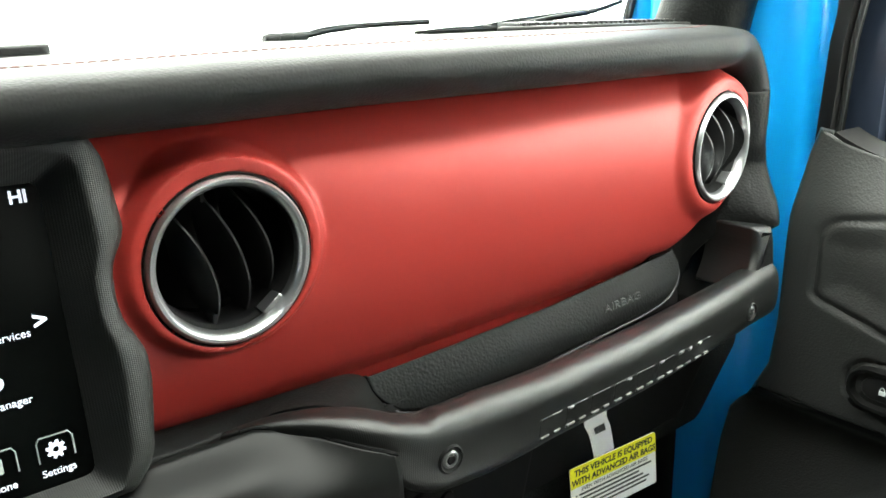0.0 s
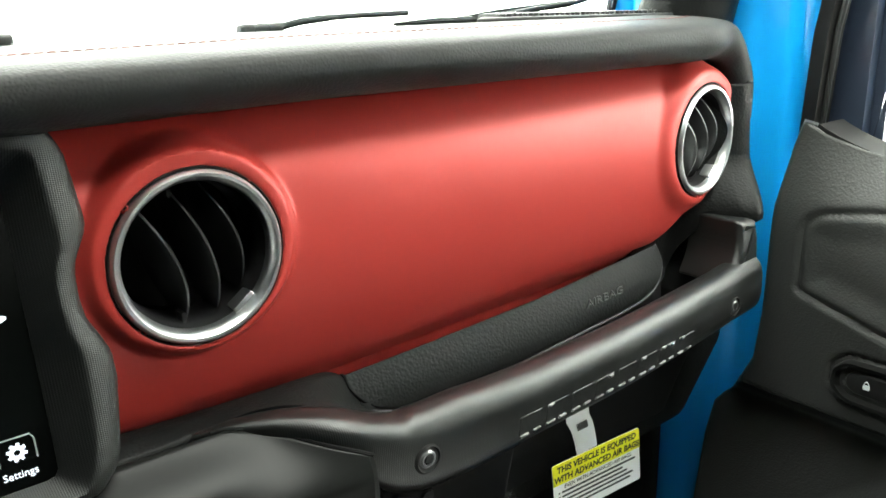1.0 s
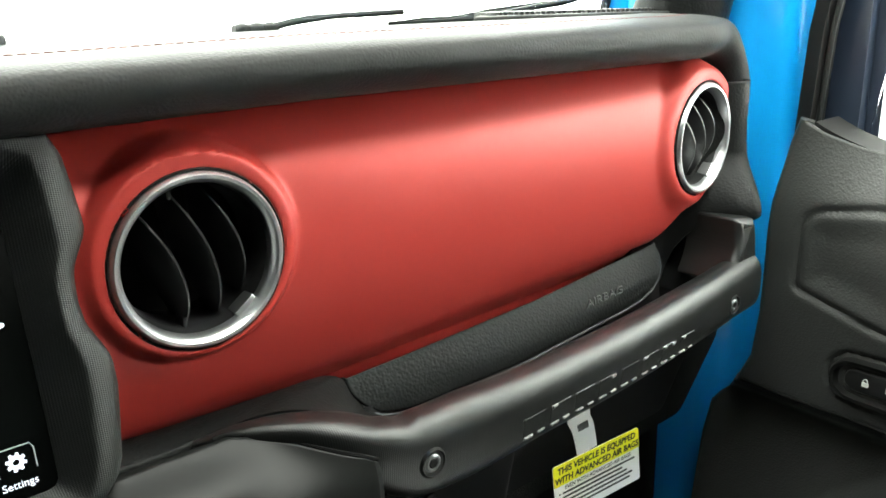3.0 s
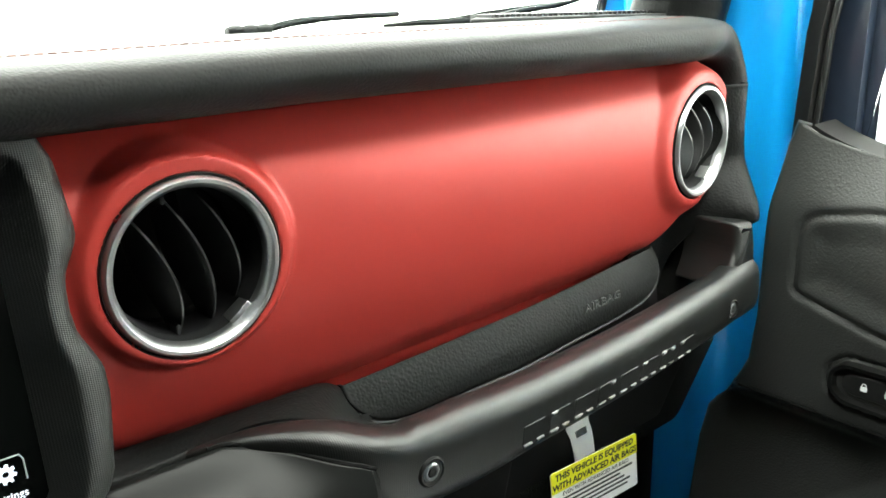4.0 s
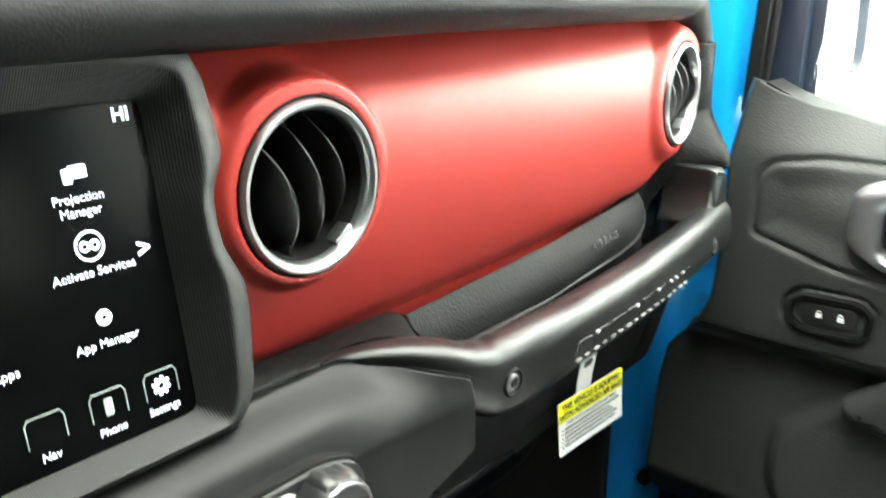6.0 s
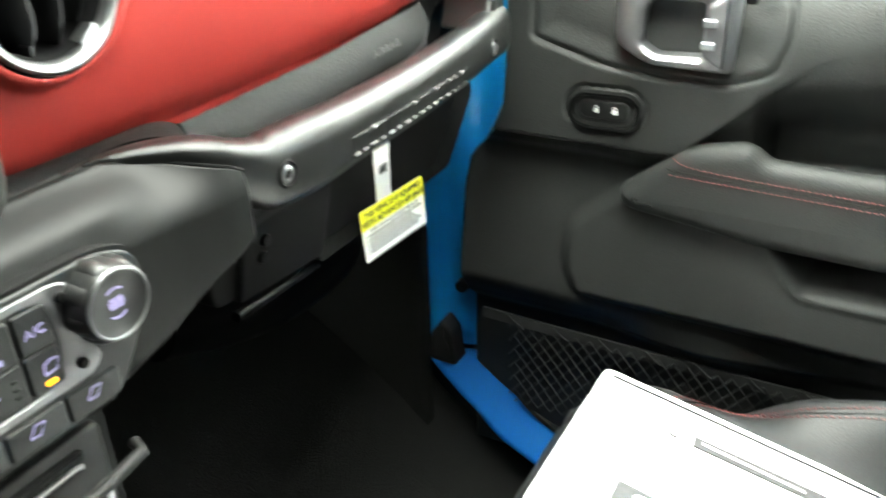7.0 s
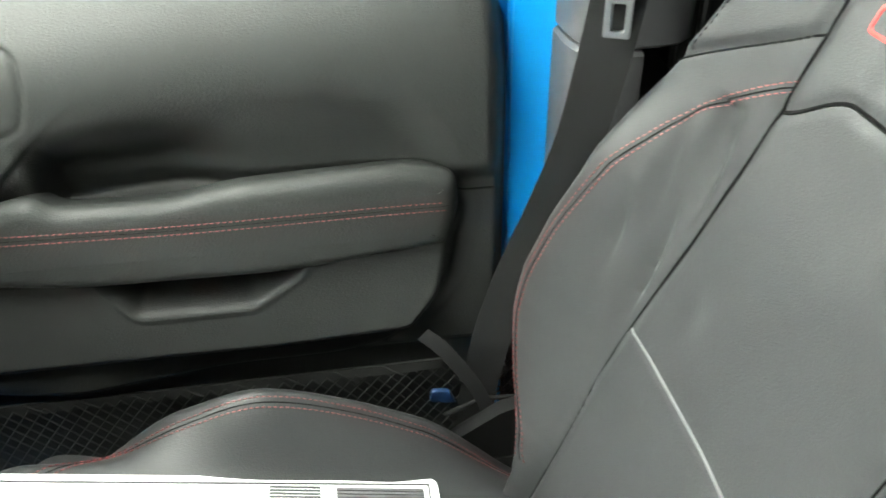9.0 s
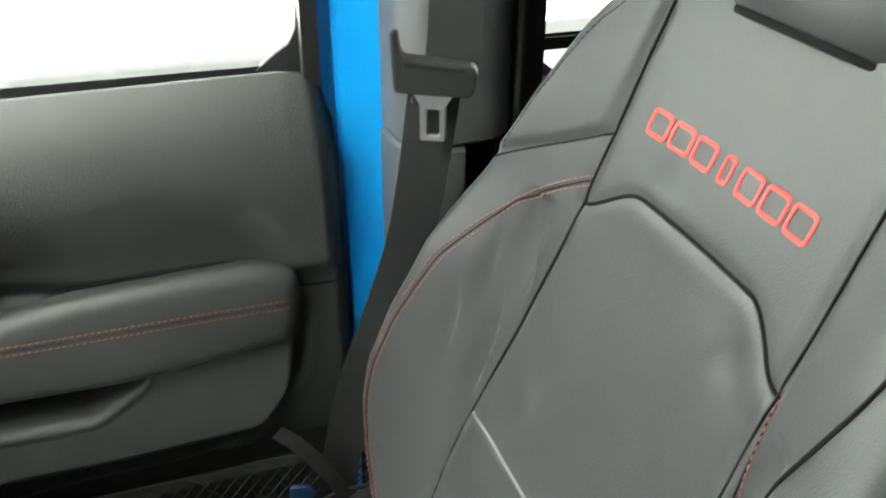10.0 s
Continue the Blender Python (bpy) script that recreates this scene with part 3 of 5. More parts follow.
part("edge_line", tube([air_put(x, float(lin(AIR_LOW, x)) - 0.0008, 0.0008) for x in np.concatenate([np.linspace(0.250, 0.29, 24), np.linspace(0.30, 0.53, 20), np.linspace(0.54, 0.580, 24)])], 0.0010, 6), M_TRIM, air)

# lip under the red panel, flaring into a saddle beside the cover
LIP_A = spline(((0.05, 0.4190, 1.158), (0.093, 0.4190, 1.1525), (0.152, 0.4195, 1.1495), (0.213, 0.4200, 1.1478), (0.232, 0.4200, 1.1465), (0.2435, 0.4165, 1.1410), (0.2500, 0.412, 1.128), (0.2610, 0.4075, 1.1155), (0.285, 0.403, 1.1085)), 60)
LIP_B = spline(((0.05, 0.388, 1.158), (0.091, 0.388, 1.1515), (0.139, 0.386, 1.1545), (0.160, 0.381, 1.1590), (0.182, 0.372, 1.1592), (0.200, 0.362, 1.1535), (0.216, 0.352, 1.1465), (0.240, 0.346, 1.138)), 60)


def lip_at(u, v):
    a, b = LIP_A[round(u * 60)], LIP_B[round(u * 60)]
    if v <= 0.75:
        k = v / 0.75
        c = a + (b - a) * k
        swell = 0.004 * float(S(0.80, 0.55, u)) - 0.009 * float(S(0.62, 0.95, u))
        return Vector((c.x, c.y, c.z + swell * math.sin(math.pi * k)))
    k = (v - 0.75) / 0.25
    return b + Vector((0, -0.002 * math.sin(math.pi * k) + 0.006 * k, -0.022 * k))


part("lower_lip", sheet(lip_at, 60, 16), M_AIR, dash, "black grained lip under the red panel", sharp=80)
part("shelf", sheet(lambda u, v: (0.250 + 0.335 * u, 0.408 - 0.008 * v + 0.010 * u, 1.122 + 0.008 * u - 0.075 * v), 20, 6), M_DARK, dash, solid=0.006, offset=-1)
part("lower_cover", plate(rounded([(0.40, 1.10), (0.70, 1.10), (0.722, 1.028), (0.66, 0.955), (0.40, 0.95)], 0.01), lambda a, b, h: (a, 0.440 - h, b), 0.01, 0.0006), M_CARPET, dash)

# speaker and defroster grille on the dash top
grille = part("defroster_grille", plate(rounded([(0.46, 0.522), (0.50, 0.506), (0.665, 0.470), (0.668, 0.515), (0.50, 0.556)], 0.006), lambda a, b, h: (a, b, 1.3595 - 0.003 * max(0.0, a - 0.5) / 0.16 + h), 0.004, 0.002, back=-0.006), M_RUBBER, dash)
fins = bmesh.new()
for k in range(34):
    x = 0.485 + 0.0055 * k
    block(fins, (x, 0.517 - 0.20 * (x - 0.5), 1.362 - 0.003 * max(0.0, x - 0.5) / 0.16), (x + 0.0026, 0.545 - 0.22 * (x - 0.5), 1.3660 - 0.003 * max(0.0, x - 0.5) / 0.16))
tagged(part("ribbing", fins, M_PLASTIC, grille), kind="stuff")

# low black housing at the middle of the windshield base
cluster = thing("sensor_housing", (0.02, 0.56, 1.355), "flat black plastic housing on the dashboard top", "housing")
part("base", plate(rounded([(-0.10, 0.535), (0.112, 0.535), (0.105, 0.585), (-0.10, 0.588)], 0.008), lambda a, b, h: (a, b, 1.352 + h), 0.012, 0.004), M_PLASTIC, cluster)
part("lid", plate(rounded([(-0.09, 0.540), (0.106, 0.540), (0.098, 0.580), (-0.09, 0.582)], 0.008), lambda a, b, h: (a, b, 1.3645 + h), 0.006, 0.0025), M_PLASTIC, cluster)


# ---- round air vents ----
def air_vent(centre, label):
    v = thing("air_vent", centre, label, "air vent", "round dashboard vents")
    part("bowl", lathe(((0.046, 0.004), (0.044, 0.02), (0.040, 0.045), (0.0001, 0.055)), centre), M_DARK, v)
    part("ring", lathe(((0.0415, 0.012), (0.0418, 0.002), (0.0430, -0.0018), (0.0448, -0.0036), (0.0466, -0.0038), (0.0480, -0.0022), (0.0487, 0.0010), (0.0487, 0.008)), centre, seg=96), M_CHROME, v, "satin chrome ring")
    part("gasket", lathe(((0.0484, 0.0006), (0.0488, -0.0010), (0.0494, -0.0012), (0.0500, -0.0004), (0.0502, 0.008)), centre, seg=96), M_DARK, v)
    part("inner_sleeve", lathe(((0.0413, 0.0045), (0.0402, 0.009), (0.0400, 0.013), (0.0400, 0.0135)), centre, seg=64), M_SLEEVE, v, "dark satin inner sleeve")
    part("throat", lathe(((0.0399, 0.0135), (0.0395, 0.020), (0.0395, 0.034)), centre, seg=64), M_SLAT, v)
    for dx, reach in ((-0.0170, 0.006), (0.0020, 0.004), (0.0190, 0.003)):
        half = math.sqrt(0.0395 ** 2 - dx ** 2)
        loops = []
        for k in range(25):
            t = -1 + 2 * k / 24
            z = half * t
            front = 0.016 - (0.016 - reach * 0.2) * (1 - t * t)
            back = 0.034
            bend = 0.008 * (1 - t * t)
            row = []
            for yy, w in ((front, 0.0006), (front + 0.003, 0.0014), (back, 0.0014)):
                row.append(Vector((dx + bend * (front + 0.02 - yy) / 0.03 + w, yy, z)))
            for yy, w in ((back, 0.0014), (front + 0.003, 0.0014), (front, 0.0006)):
                row.append(Vector((dx + bend * (front + 0.02 - yy) / 0.03 - w, yy, z)))
            loops.append([Vector((p.x * 0.956 - p.z * 0.292, p.y, p.x * 0.292 + p.z * 0.956)) + Vector(centre) for p in row])
        part("vane", rings(loops), M_SLAT, v)
    a = math.radians(-54)
    tab = plate(rounded([(-0.0075, -0.0040), (0.0075, -0.0040), (0.0068, 0.0060), (-0.0068, 0.0060)], 0.0012, 3),
                lambda p, q, h: Vector(centre) + Vector(((0.0398 - h) * math.cos(a) - p * math.sin(a), 0.006 + q, (0.0398 - h) * math.sin(a) + p * math.cos(a))), 0.0012, 0.0004, back=-0.003)
    part("thumb_tab", tab, M_CHROME, v, "bright metal thumb tab")
    for s in (1, -1):
        part("pivot", slab((centre[0] - 0.010, centre[1] + 0.010, centre[2] + s * 0.036 - 0.003), (centre[0] - 0.0075, centre[1] + 0.02, centre[2] + s * 0.036 + 0.003), 0.0006), M_SLAT, v)
    return v


air_vent(VENT_L, "round black air vent, satin chrome ring, beside the touchscreen")
air_vent(VENT_R, "round black air vent, satin chrome ring, near the door").rotation_euler = (0, 0, math.radians(7.5))


# ---- touchscreen ----
screen = thing("touchscreen", (-0.04, 0.39, 1.24), "portrait touchscreen lit with white icons in a thick textured black surround", "touchscreen")


def scr(x, z, h=0.0):
    """A place on the tilted screen."""
    return Vector((x, 0.3895 + 0.155 * (z - 1.24) - h, z + 0.155 * h))


right = [(0.02, 1.3455), (0.052, 1.3430), (0.068, 1.3395), (0.0790, 1.332), (0.0848, 1.320), (0.0868, 1.304), (0.0886, 1.2855), (0.0868, 1.2795), (0.0808, 1.2690), (0.0790, 1.2620), (0.0786, 1.2500), (0.0800, 1.2385), (0.0848, 1.2285), (0.0888, 1.2190), (0.0890, 1.205), (0.0865, 1.187), (0.0835, 1.168), (0.0795, 1.159), (0.070, 1.1495)]
outer = right + [(-0.08 - x, z) for x, z in reversed(right)]
inner = rounded([(-0.134, 1.163), (0.0535, 1.163), (0.0535, 1.3125), (-0.134, 1.3125)], 0.005, 4)
bez = surround(outer, inner, (-0.04, 1.243), scr, ((0, -0.03), (0.0, 0.005), (0.02, 0.0075), (0.07, 0.0105), (0.16, 0.0130), (0.32, 0.0152), (0.42, 0.0160), (0.47, 0.0156), (0.51, 0.0146), (0.94, 0.0010), (0.98, 0.0003), (1.0, -0.004)), 220)
bezel = part("surround", bez, M_BEZEL, screen, "textured black plastic surround with waisted sides")
pane = part("display", plate(inset(inner, -0.003), scr, 0.0, 0.0005, 2, back=-0.004), M_SCREEN, screen, "dark glossy display")


def ui(name, text, x, z, size, material=None, align="CENTER", bold=0.0):
    m = basis(scr(x, z, 0.0006), (1, 0, 0), (0, 0.155, 1))
    part(name, writing(text, size, m, 0.0001, align, bold), material or M_UI, pane)


ui("temperature_readout", "HI", 0.0440, 1.3068, 0.0088, bold=0.0002)
ui("caption", "Settings", 0.0372, 1.1705, 0.0052)
ui("caption", "Phone", 0.0110, 1.1705, 0.0052)
ui("caption", "Nav", -0.0175, 1.1705, 0.0052)
ui("caption", "App Manager", 0.0170, 1.2098, 0.0056)
ui("caption", "Activate Services", 0.0180, 1.2418, 0.0056)
ui("caption", "Projection", 0.0175, 1.2745, 0.0056)
ui("caption", "Manager", 0.0175, 1.2685, 0.0056)
ui("caption", "Apps", -0.0280, 1.2098, 0.0056)
ui("arrow", ">", 0.0425, 1.2462, 0.0120, bold=0.0003)


def ring_icon(name, x, z, r1, r2, material, seg=32, teeth=0):
    loops = []
    for r, h in ((r1, 0.0), (r1, 0.0006), (r2, 0.0006), (r2, 0.0)):
        row = []
        for k in range(seg):
            rr = r * (1 + 0.16 * (1 if (k * teeth * 2 // seg) % 2 else -1)) if teeth and r == r2 else r
            a = 2 * math.pi * k / seg
            row.append(scr(x + rr * math.cos(a), z + rr * math.sin(a), h))
        loops.append(row)
    bm = rings(loops + loops[:1], False, False)
    part(name, bm, material, pane)


ring_icon("gear_icon", 0.0375, 1.1815, 0.0016, 0.0040, M_UI, 64, 8)
ring_icon("round_icon", 0.0180, 1.2535, 0.0058, 0.0068, M_UI, 40)
ring_icon("link_icon", 0.0157, 1.2535, 0.0012, 0.0024, M_UI, 24)
ring_icon("link_icon", 0.0203, 1.2535, 0.0012, 0.0024, M_UI, 24)
ring_icon("app_icon", 0.0175, 1.2212, 0.0012, 0.0036, M_UI, 24)
for x in (0.0375, 0.0110, -0.0175):
    part("tab_outline", tube([scr(x + a, z, 0.0006) for a, z in ((-0.0085, 1.1765), (-0.0085, 1.1865), (-0.0070, 1.1890), (0.0070, 1.1890), (0.0085, 1.1865), (0.0085, 1.1765))], 0.00035, 6), M_UIGREY, pane)
part("phone_icon", plate(rounded([(0.0090, 1.1775), (0.0130, 1.1775), (0.0130, 1.1855), (0.0090, 1.1855)], 0.001, 3), scr, 0.0006, 0.0001, 1), M_UIGREY, pane)
part("projection_icon", plate(rounded([(0.0155, 1.2830), (0.0235, 1.2830), (0.0235, 1.2885), (0.0155, 1.2885)], 0.0008, 3), scr, 0.0006, 0.0001, 1), M_UI, pane)
part("projection_icon", plate(rounded([(0.0125, 1.2810), (0.0165, 1.2810), (0.0165, 1.2875), (0.0125, 1.2875)], 0.0008, 3), scr, 0.0009, 0.0001, 1), M_UI, pane)


# ---- centre stack with the climate controls ----
stack = thing("centre_stack", (0.0, 0.40, 1.0), "smooth charcoal centre stack flaring towards the grab handle", "console")


def stack_face(x, z):
    y = float(lin(((-0.3, 0.338), (0.05, 0.337), (0.10, 0.3355), (0.15, 0.330), (0.19, 0.323), (0.22, 0.321)), x))
    return y + 0.044 * float(S(1.120, 1.162, z)) * (1 - 0.75 * float(S(0.15, 0.212, x))) + 0.006 * float(S(1.06, 1.03, z)) + 0.010 * float(S(0.206, 0.2135, x)) - 0.010 * math.exp(-((z - 1.143) / 0.010) ** 2) * float(S(0.17, 0.11, x))


def stack_at(u, v):
    low = float(lin(((-0.3, 1.034), (0.0940, 1.034), (0.0965, 1.040), (0.13, 1.055), (0.165, 1.074), (0.200, 1.089), (0.214, 1.096)), -0.3 + 0.514 * u))
    x = -0.3 + 0.514 * u
    high = float(lin(((-0.3, 1.160), (0.09, 1.157), (0.14, 1.1575), (0.172, 1.1490), (0.200, 1.1392), (0.208, 1.135), (0.2125, 1.130), (0.214, 1.125)), x))
    z = low + (high - low) * v
    return Vector((x, stack_face(x, z), z))


part("face", sheet(stack_at, 110, 50), M_SMOOTH, stack, solid=0.02, offset=-1)
part("side_wall", slab((-0.28, 0.352, 0.48), (0.0935, 0.62, 1.05), 0.006), M_SMOOTH, stack)
part("edge_lip", tube([stack_at(0.62 + 0.38 * k / 30, 0.0) + Vector((0, 0.004, 0.001)) for k in range(30)], 0.0030, 8), M_SMOOTH, stack)


part("joint", tube([stack_at(0.84 + 0.157 * k / 30, 1.0) + Vector((0.0004, 0.0015, 0.0006)) for k in range(31)] + [stack_at(1.0, 1 - k / 10) + Vector((0.0012, 0.001, 0)) for k in range(1, 10)], 0.0014, 6), M_SEAM, stack)


def cl(a, b, h=0.0):
    return Vector((a, 0.3365 - 0.03 * (1.09 - b) - h, b))


climate = thing("climate_panel", (0.0, 0.335, 1.09), "black climate panel with silver trim and lit buttons", "control panel")
face = part("faceplate", plate(rounded([(-0.17, 1.1305), (0.098, 1.1295), (0.1215, 1.120), (0.1240, 1.095), (0.108, 1.066), (0.090, 1.044), (-0.17, 1.040)], [0.01, 0.016, 0.012, 0.014, 0.014, 0.010, 0.01], 6), cl, 0.0046, 0.002, back=-0.012), M_BUTTON, climate)
part("recess_edge", plate(inset(rounded([(-0.17, 1.1305), (0.098, 1.1295), (0.1215, 1.120), (0.1240, 1.095), (0.108, 1.066), (0.090, 1.044), (-0.17, 1.040)], [0.01, 0.016, 0.012, 0.014, 0.014, 0.010, 0.01], 6), -0.0028), cl, 0.0028, 0.0004, 1, back=-0.01), M_DARK, climate)
outer_s = rounded([(-0.165, 1.065), (0.078, 1.0665), (0.0855, 1.074), (0.078, 1.088), (0.078, 1.108), (0.0790, 1.120), (0.070, 1.1262), (-0.165, 1.1268)], [0.01, 0.004, 0.004, 0.01, 0.01, 0.005, 0.005, 0.01], 5)
inner_s = rounded([(-0.155, 1.0715), (0.052, 1.0715), (0.0605, 1.079), (0.0635, 1.098), (0.0605, 1.116), (0.052, 1.1215), (-0.155, 1.1215)], 0.008, 5)
trim = part("silver_trim", surround(outer_s, inner_s, (-0.045, 1.0965), cl, ((0, 0.001), (0.0, 0.0045), (0.1, 0.0058), (0.85, 0.0058), (1.0, 0.0045), (1.0, 0.001)), 260), M_DULLSILVER, climate, "satin silver trim frame")
for x, z in ((0.0690, 1.1175), (0.0710, 1.0765)):
    part("screw", lathe(((0.0001, -0.0085), (0.0026, -0.0082), (0.0031, -0.007), (0.0031, 0.0)), cl(x, z), "y", 18), M_DARK, trim)
knob_c = (0.0910, 0.3365, 1.1058)
knob = part("knob", lathe(((0.0212, 0.0), (0.0224, -0.004), (0.0226, -0.013), (0.0216, -0.0178), (0.0204, -0.0200), (0.0190, -0.0206), (0.0176, -0.0202), (0.0150, -0.0182), (0.0001, -0.0180)), knob_c, seg=72), M_KNOB, climate, "black lobed knob with a thin bright rim")
part("rim", lathe(((0.0206, -0.0200), (0.0202, -0.0209), (0.0194, -0.0213), (0.0186, -0.0209), (0.0184, -0.0202)), knob_c, seg=72), M_STEEL, knob, "thin grey rim")
for k in range(8):
    a = 2 * math.pi * k / 8 + 0.2
    loops = []
    for yy, r0, grow in ((0.006, 0.0212, 0.0), (-0.003, 0.0217, 0.0016), (-0.0105, 0.0218, 0.0018), (-0.0160, 0.0212, 0.0010), (-0.0190, 0.0202, -0.0004)):
        row = []
        for i in range(9):
            t = -1 + i / 4
            b = a + 0.27 * t
            r = r0 + (0.0008 + grow) * math.cos(t * math.pi / 2) ** 0.7
            row.append(Vector(knob_c) + Vector((r * math.cos(b), yy - 0.0006, r * math.sin(b))))
        row.append(Vector(knob_c) + Vector((0.018 * math.cos(a), yy - 0.0006, 0.018 * math.sin(a))))
        loops.append(row)
    part("grip_pad", rings(loops), M_KNOB, knob, sharp=60)
for z, w in ((0.0026, 0.0085), (0.0009, 0.0105), (-0.0008, 0.0105), (-0.0025, 0.0085)):
    part("print", plate(rounded([(-w / 2, -0.0004), (w / 2, -0.0004), (w / 2, 0.0004), (-w / 2, 0.0004)], 0.0002, 2), lambda a, b, h: Vector(knob_c) + Vector((a, -0.0181 - h, b + z)), 0.0004, 0.0001, 1), M_LILAC, knob)
for mid in (90, 270):
    part("print", tube([Vector(knob_c) + Vector((0.0085 * math.cos(radians(mid + a)), -0.0183, 0.0085 * math.sin(radians(mid + a)))) for a in range(-36, 37, 6)], 0.0006, 6, flat=0.3, up=(0, 1, 0)), M_LILAC, knob)


def button(x0, x1, z0, z1):
    return part("button", plate(rounded([(x0, z0), (x1, z0), (x1, z1), (x0, z1)], 0.0022, 4), cl, 0.0062, 0.0012, back=0.002), M_BUTTON, climate)


def print_on(parent, name, text, x, z, size, material, h=0.0065):
    part(name, writing(text, size, basis(cl(x, z, h), (1, 0, 0), (0, -0.03, 1)), 0.0002), material, parent)


def dab(parent, name, pts, material, h=0.0066, r=0.0006):
    part(name, plate(rounded(pts, r, 3), cl, h, 0.0002, 1, back=0.005), material, parent)


b_ac = button(0.0405, 0.0600, 1.0965, 1.1195)
print_on(b_ac, "print", "A/C", 0.0505, 1.1075, 0.0075, M_LILAC)
b_df = button(0.0405, 0.0600, 1.0735, 1.0955)
part("defrost_icon", tube([cl(a, b, 0.0066) for a, b in ((0.0490, 1.0822), (0.0500, 1.0880), (0.0540, 1.0895), (0.0580, 1.0888), (0.0565, 1.0828), (0.0490, 1.0822))], 0.0005, 5), M_LILAC, b_df)
dab(b_df, "indicator_lamp", [(0.0485, 1.0755), (0.0550, 1.0755), (0.0550, 1.0782), (0.0485, 1.0782)], M_LEDAMBER)
b_mode = button(0.0120, 0.0390, 1.0965, 1.1195)
print_on(b_mode, "print", "MODE", 0.0250, 1.1015, 0.0042, M_LILAC)
dab(b_mode, "airflow_icon", [(0.0175, 1.1088), (0.0235, 1.1088), (0.0250, 1.1110), (0.0190, 1.1112)], M_LILAC)
dab(b_mode, "airflow_icon", [(0.0268, 1.1070), (0.0284, 1.1070), (0.0308, 1.1150), (0.0292, 1.1152)], M_LILAC)
b_seat = button(0.0120, 0.0390, 1.0735, 1.0955)
dab(b_seat, "seat_icon", [(0.0175, 1.0790), (0.0195, 1.0790), (0.0215, 1.0835), (0.0240, 1.0845), (0.0235, 1.0865), (0.0180, 1.0865)], M_LILAC)
for k in range(3):
    dab(b_seat, "level_mark", [(0.0315, 1.0785 + 0.0045 * k), (0.0345, 1.0785 + 0.0045 * k), (0.0345, 1.0800 + 0.0045 * k), (0.0315, 1.0800 + 0.0045 * k)], M_SMOOTH, r=0.0002)
b_warm = button(-0.0140, 0.0105, 1.0965, 1.1195)
part("warm_arrow", tube([cl(a, b, 0.0066) for a, b in ((-0.0060, 1.1045), (-0.0005, 1.1100), (0.0052, 1.1045))], 0.0014, 6), M_LEDRED, b_warm)
b_cool = button(-0.0140, 0.0105, 1.0735, 1.0955)
part("cool_arrow", tube([cl(a, b, 0.0066) for a, b in ((-0.0060, 1.0860), (-0.0005, 1.0805), (0.0052, 1.0860))], 0.0014, 6), M_LEDBLUE, b_cool)
for x0, x1, ix in ((0.0560, 0.0905, 0.0725), (0.0200, 0.0545, 0.0365), (-0.0160, 0.0185, 0.0030)):
    low = button(x0, x1, 1.0465, 1.0630)
    part("icon", tube([cl(ix + a, b, 0.0066) for a, b in ((-0.0050, 1.0540), (0.0010, 1.0535), (0.0050, 1.0595), (-0.0010, 1.0600), (-0.0050, 1.0540))], 0.0004, 5), M_LILAC, low)
knob2 = (-0.047, 0.3365, 1.0965)
part("knob", lathe(((0.0225, 0.0), (0.0215, -0.012), (0.020, -0.0175), (0.0001, -0.0175)), knob2, seg=48), M_SMOOTH, climate, "black temperature knob")
part("rim", lathe(((0.0222, -0.016), (0.0220, -0.0188), (0.0195, -0.0188), (0.0190, -0.016)), knob2, seg=48), M_CHROME, climate)

bin_ = thing("media_bin", (0.0, 0.34, 0.99), "dark storage bin below the climate controls with a dull pull bar", "storage bin")
part("door", plate(rounded([(-0.20, 0.94), (0.078, 0.94), (0.078, 1.030), (-0.20, 1.030)], 0.006), lambda a, b, h: (a, 0.346 - h, b), 0.006, 0.003), M_BUTTON, bin_)
part("pull_bar", tube([Vector(p) for p in ((-0.18, 0.326, 0.993), (-0.05, 0.325, 0.996), (0.06, 0.326, 0.998), (0.093, 0.330, 0.999), (0.0965, 0.340, 0.999))], 0.0042, 12), M_RUBBER, bin_, "dull black pull bar")
part("slot_line", tube([Vector(p) for p in ((-0.10, 0.338, 1.009), (0.055, 0.338, 1.012), (0.060, 0.339, 1.010))], 0.0014, 8), M_CHROME, bin_)
part("slot", slab((-0.10, 0.336, 1.014), (0.062, 0.345, 1.022), 0.002), M_DARK, bin_)
part("port_icon", slab((0.070, 0.338, 0.972), (0.074, 0.3405, 0.984), 0.0006), M_ICON, bin_)

# ---- grab handle in front of the airbag cover ----
handle = thing("grab_handle", (0.4, 0.345, 1.13), "black textured grab handle bolted across the passenger side", "grab handle")
HP = spline(((0.118, 0.392, 1.1510), (0.150, 0.378, 1.1530), (0.176, 0.365, 1.1505), (0.198, 0.350, 1.1440), (0.215, 0.343, 1.1325), (0.240, 0.3395, 1.1210), (0.29, 0.3395, 1.1185), (0.34, 0.3405, 1.1185), (0.45, 0.3450, 1.1190), (0.56, 0.3520, 1.1235), (0.60, 0.3555, 1.1255), (0.620, 0.3572, 1.1265), (0.634, 0.3585, 1.1270), (0.644, 0.3600, 1.1272), (0.650, 0.3615, 1.1270)), 130)
HX = (0.118, 0.145, 0.176, 0.20, 0.215, 0.24, 0.28, 0.34, 0.56, 0.60, 0.626, 0.640, 0.646, 0.650)
HA = (0.0005, 0.006, 0.012, 0.0155, 0.0165, 0.017, 0.017, 0.017, 0.0165, 0.0160, 0.0160, 0.0160, 0.0125, 0.0060)
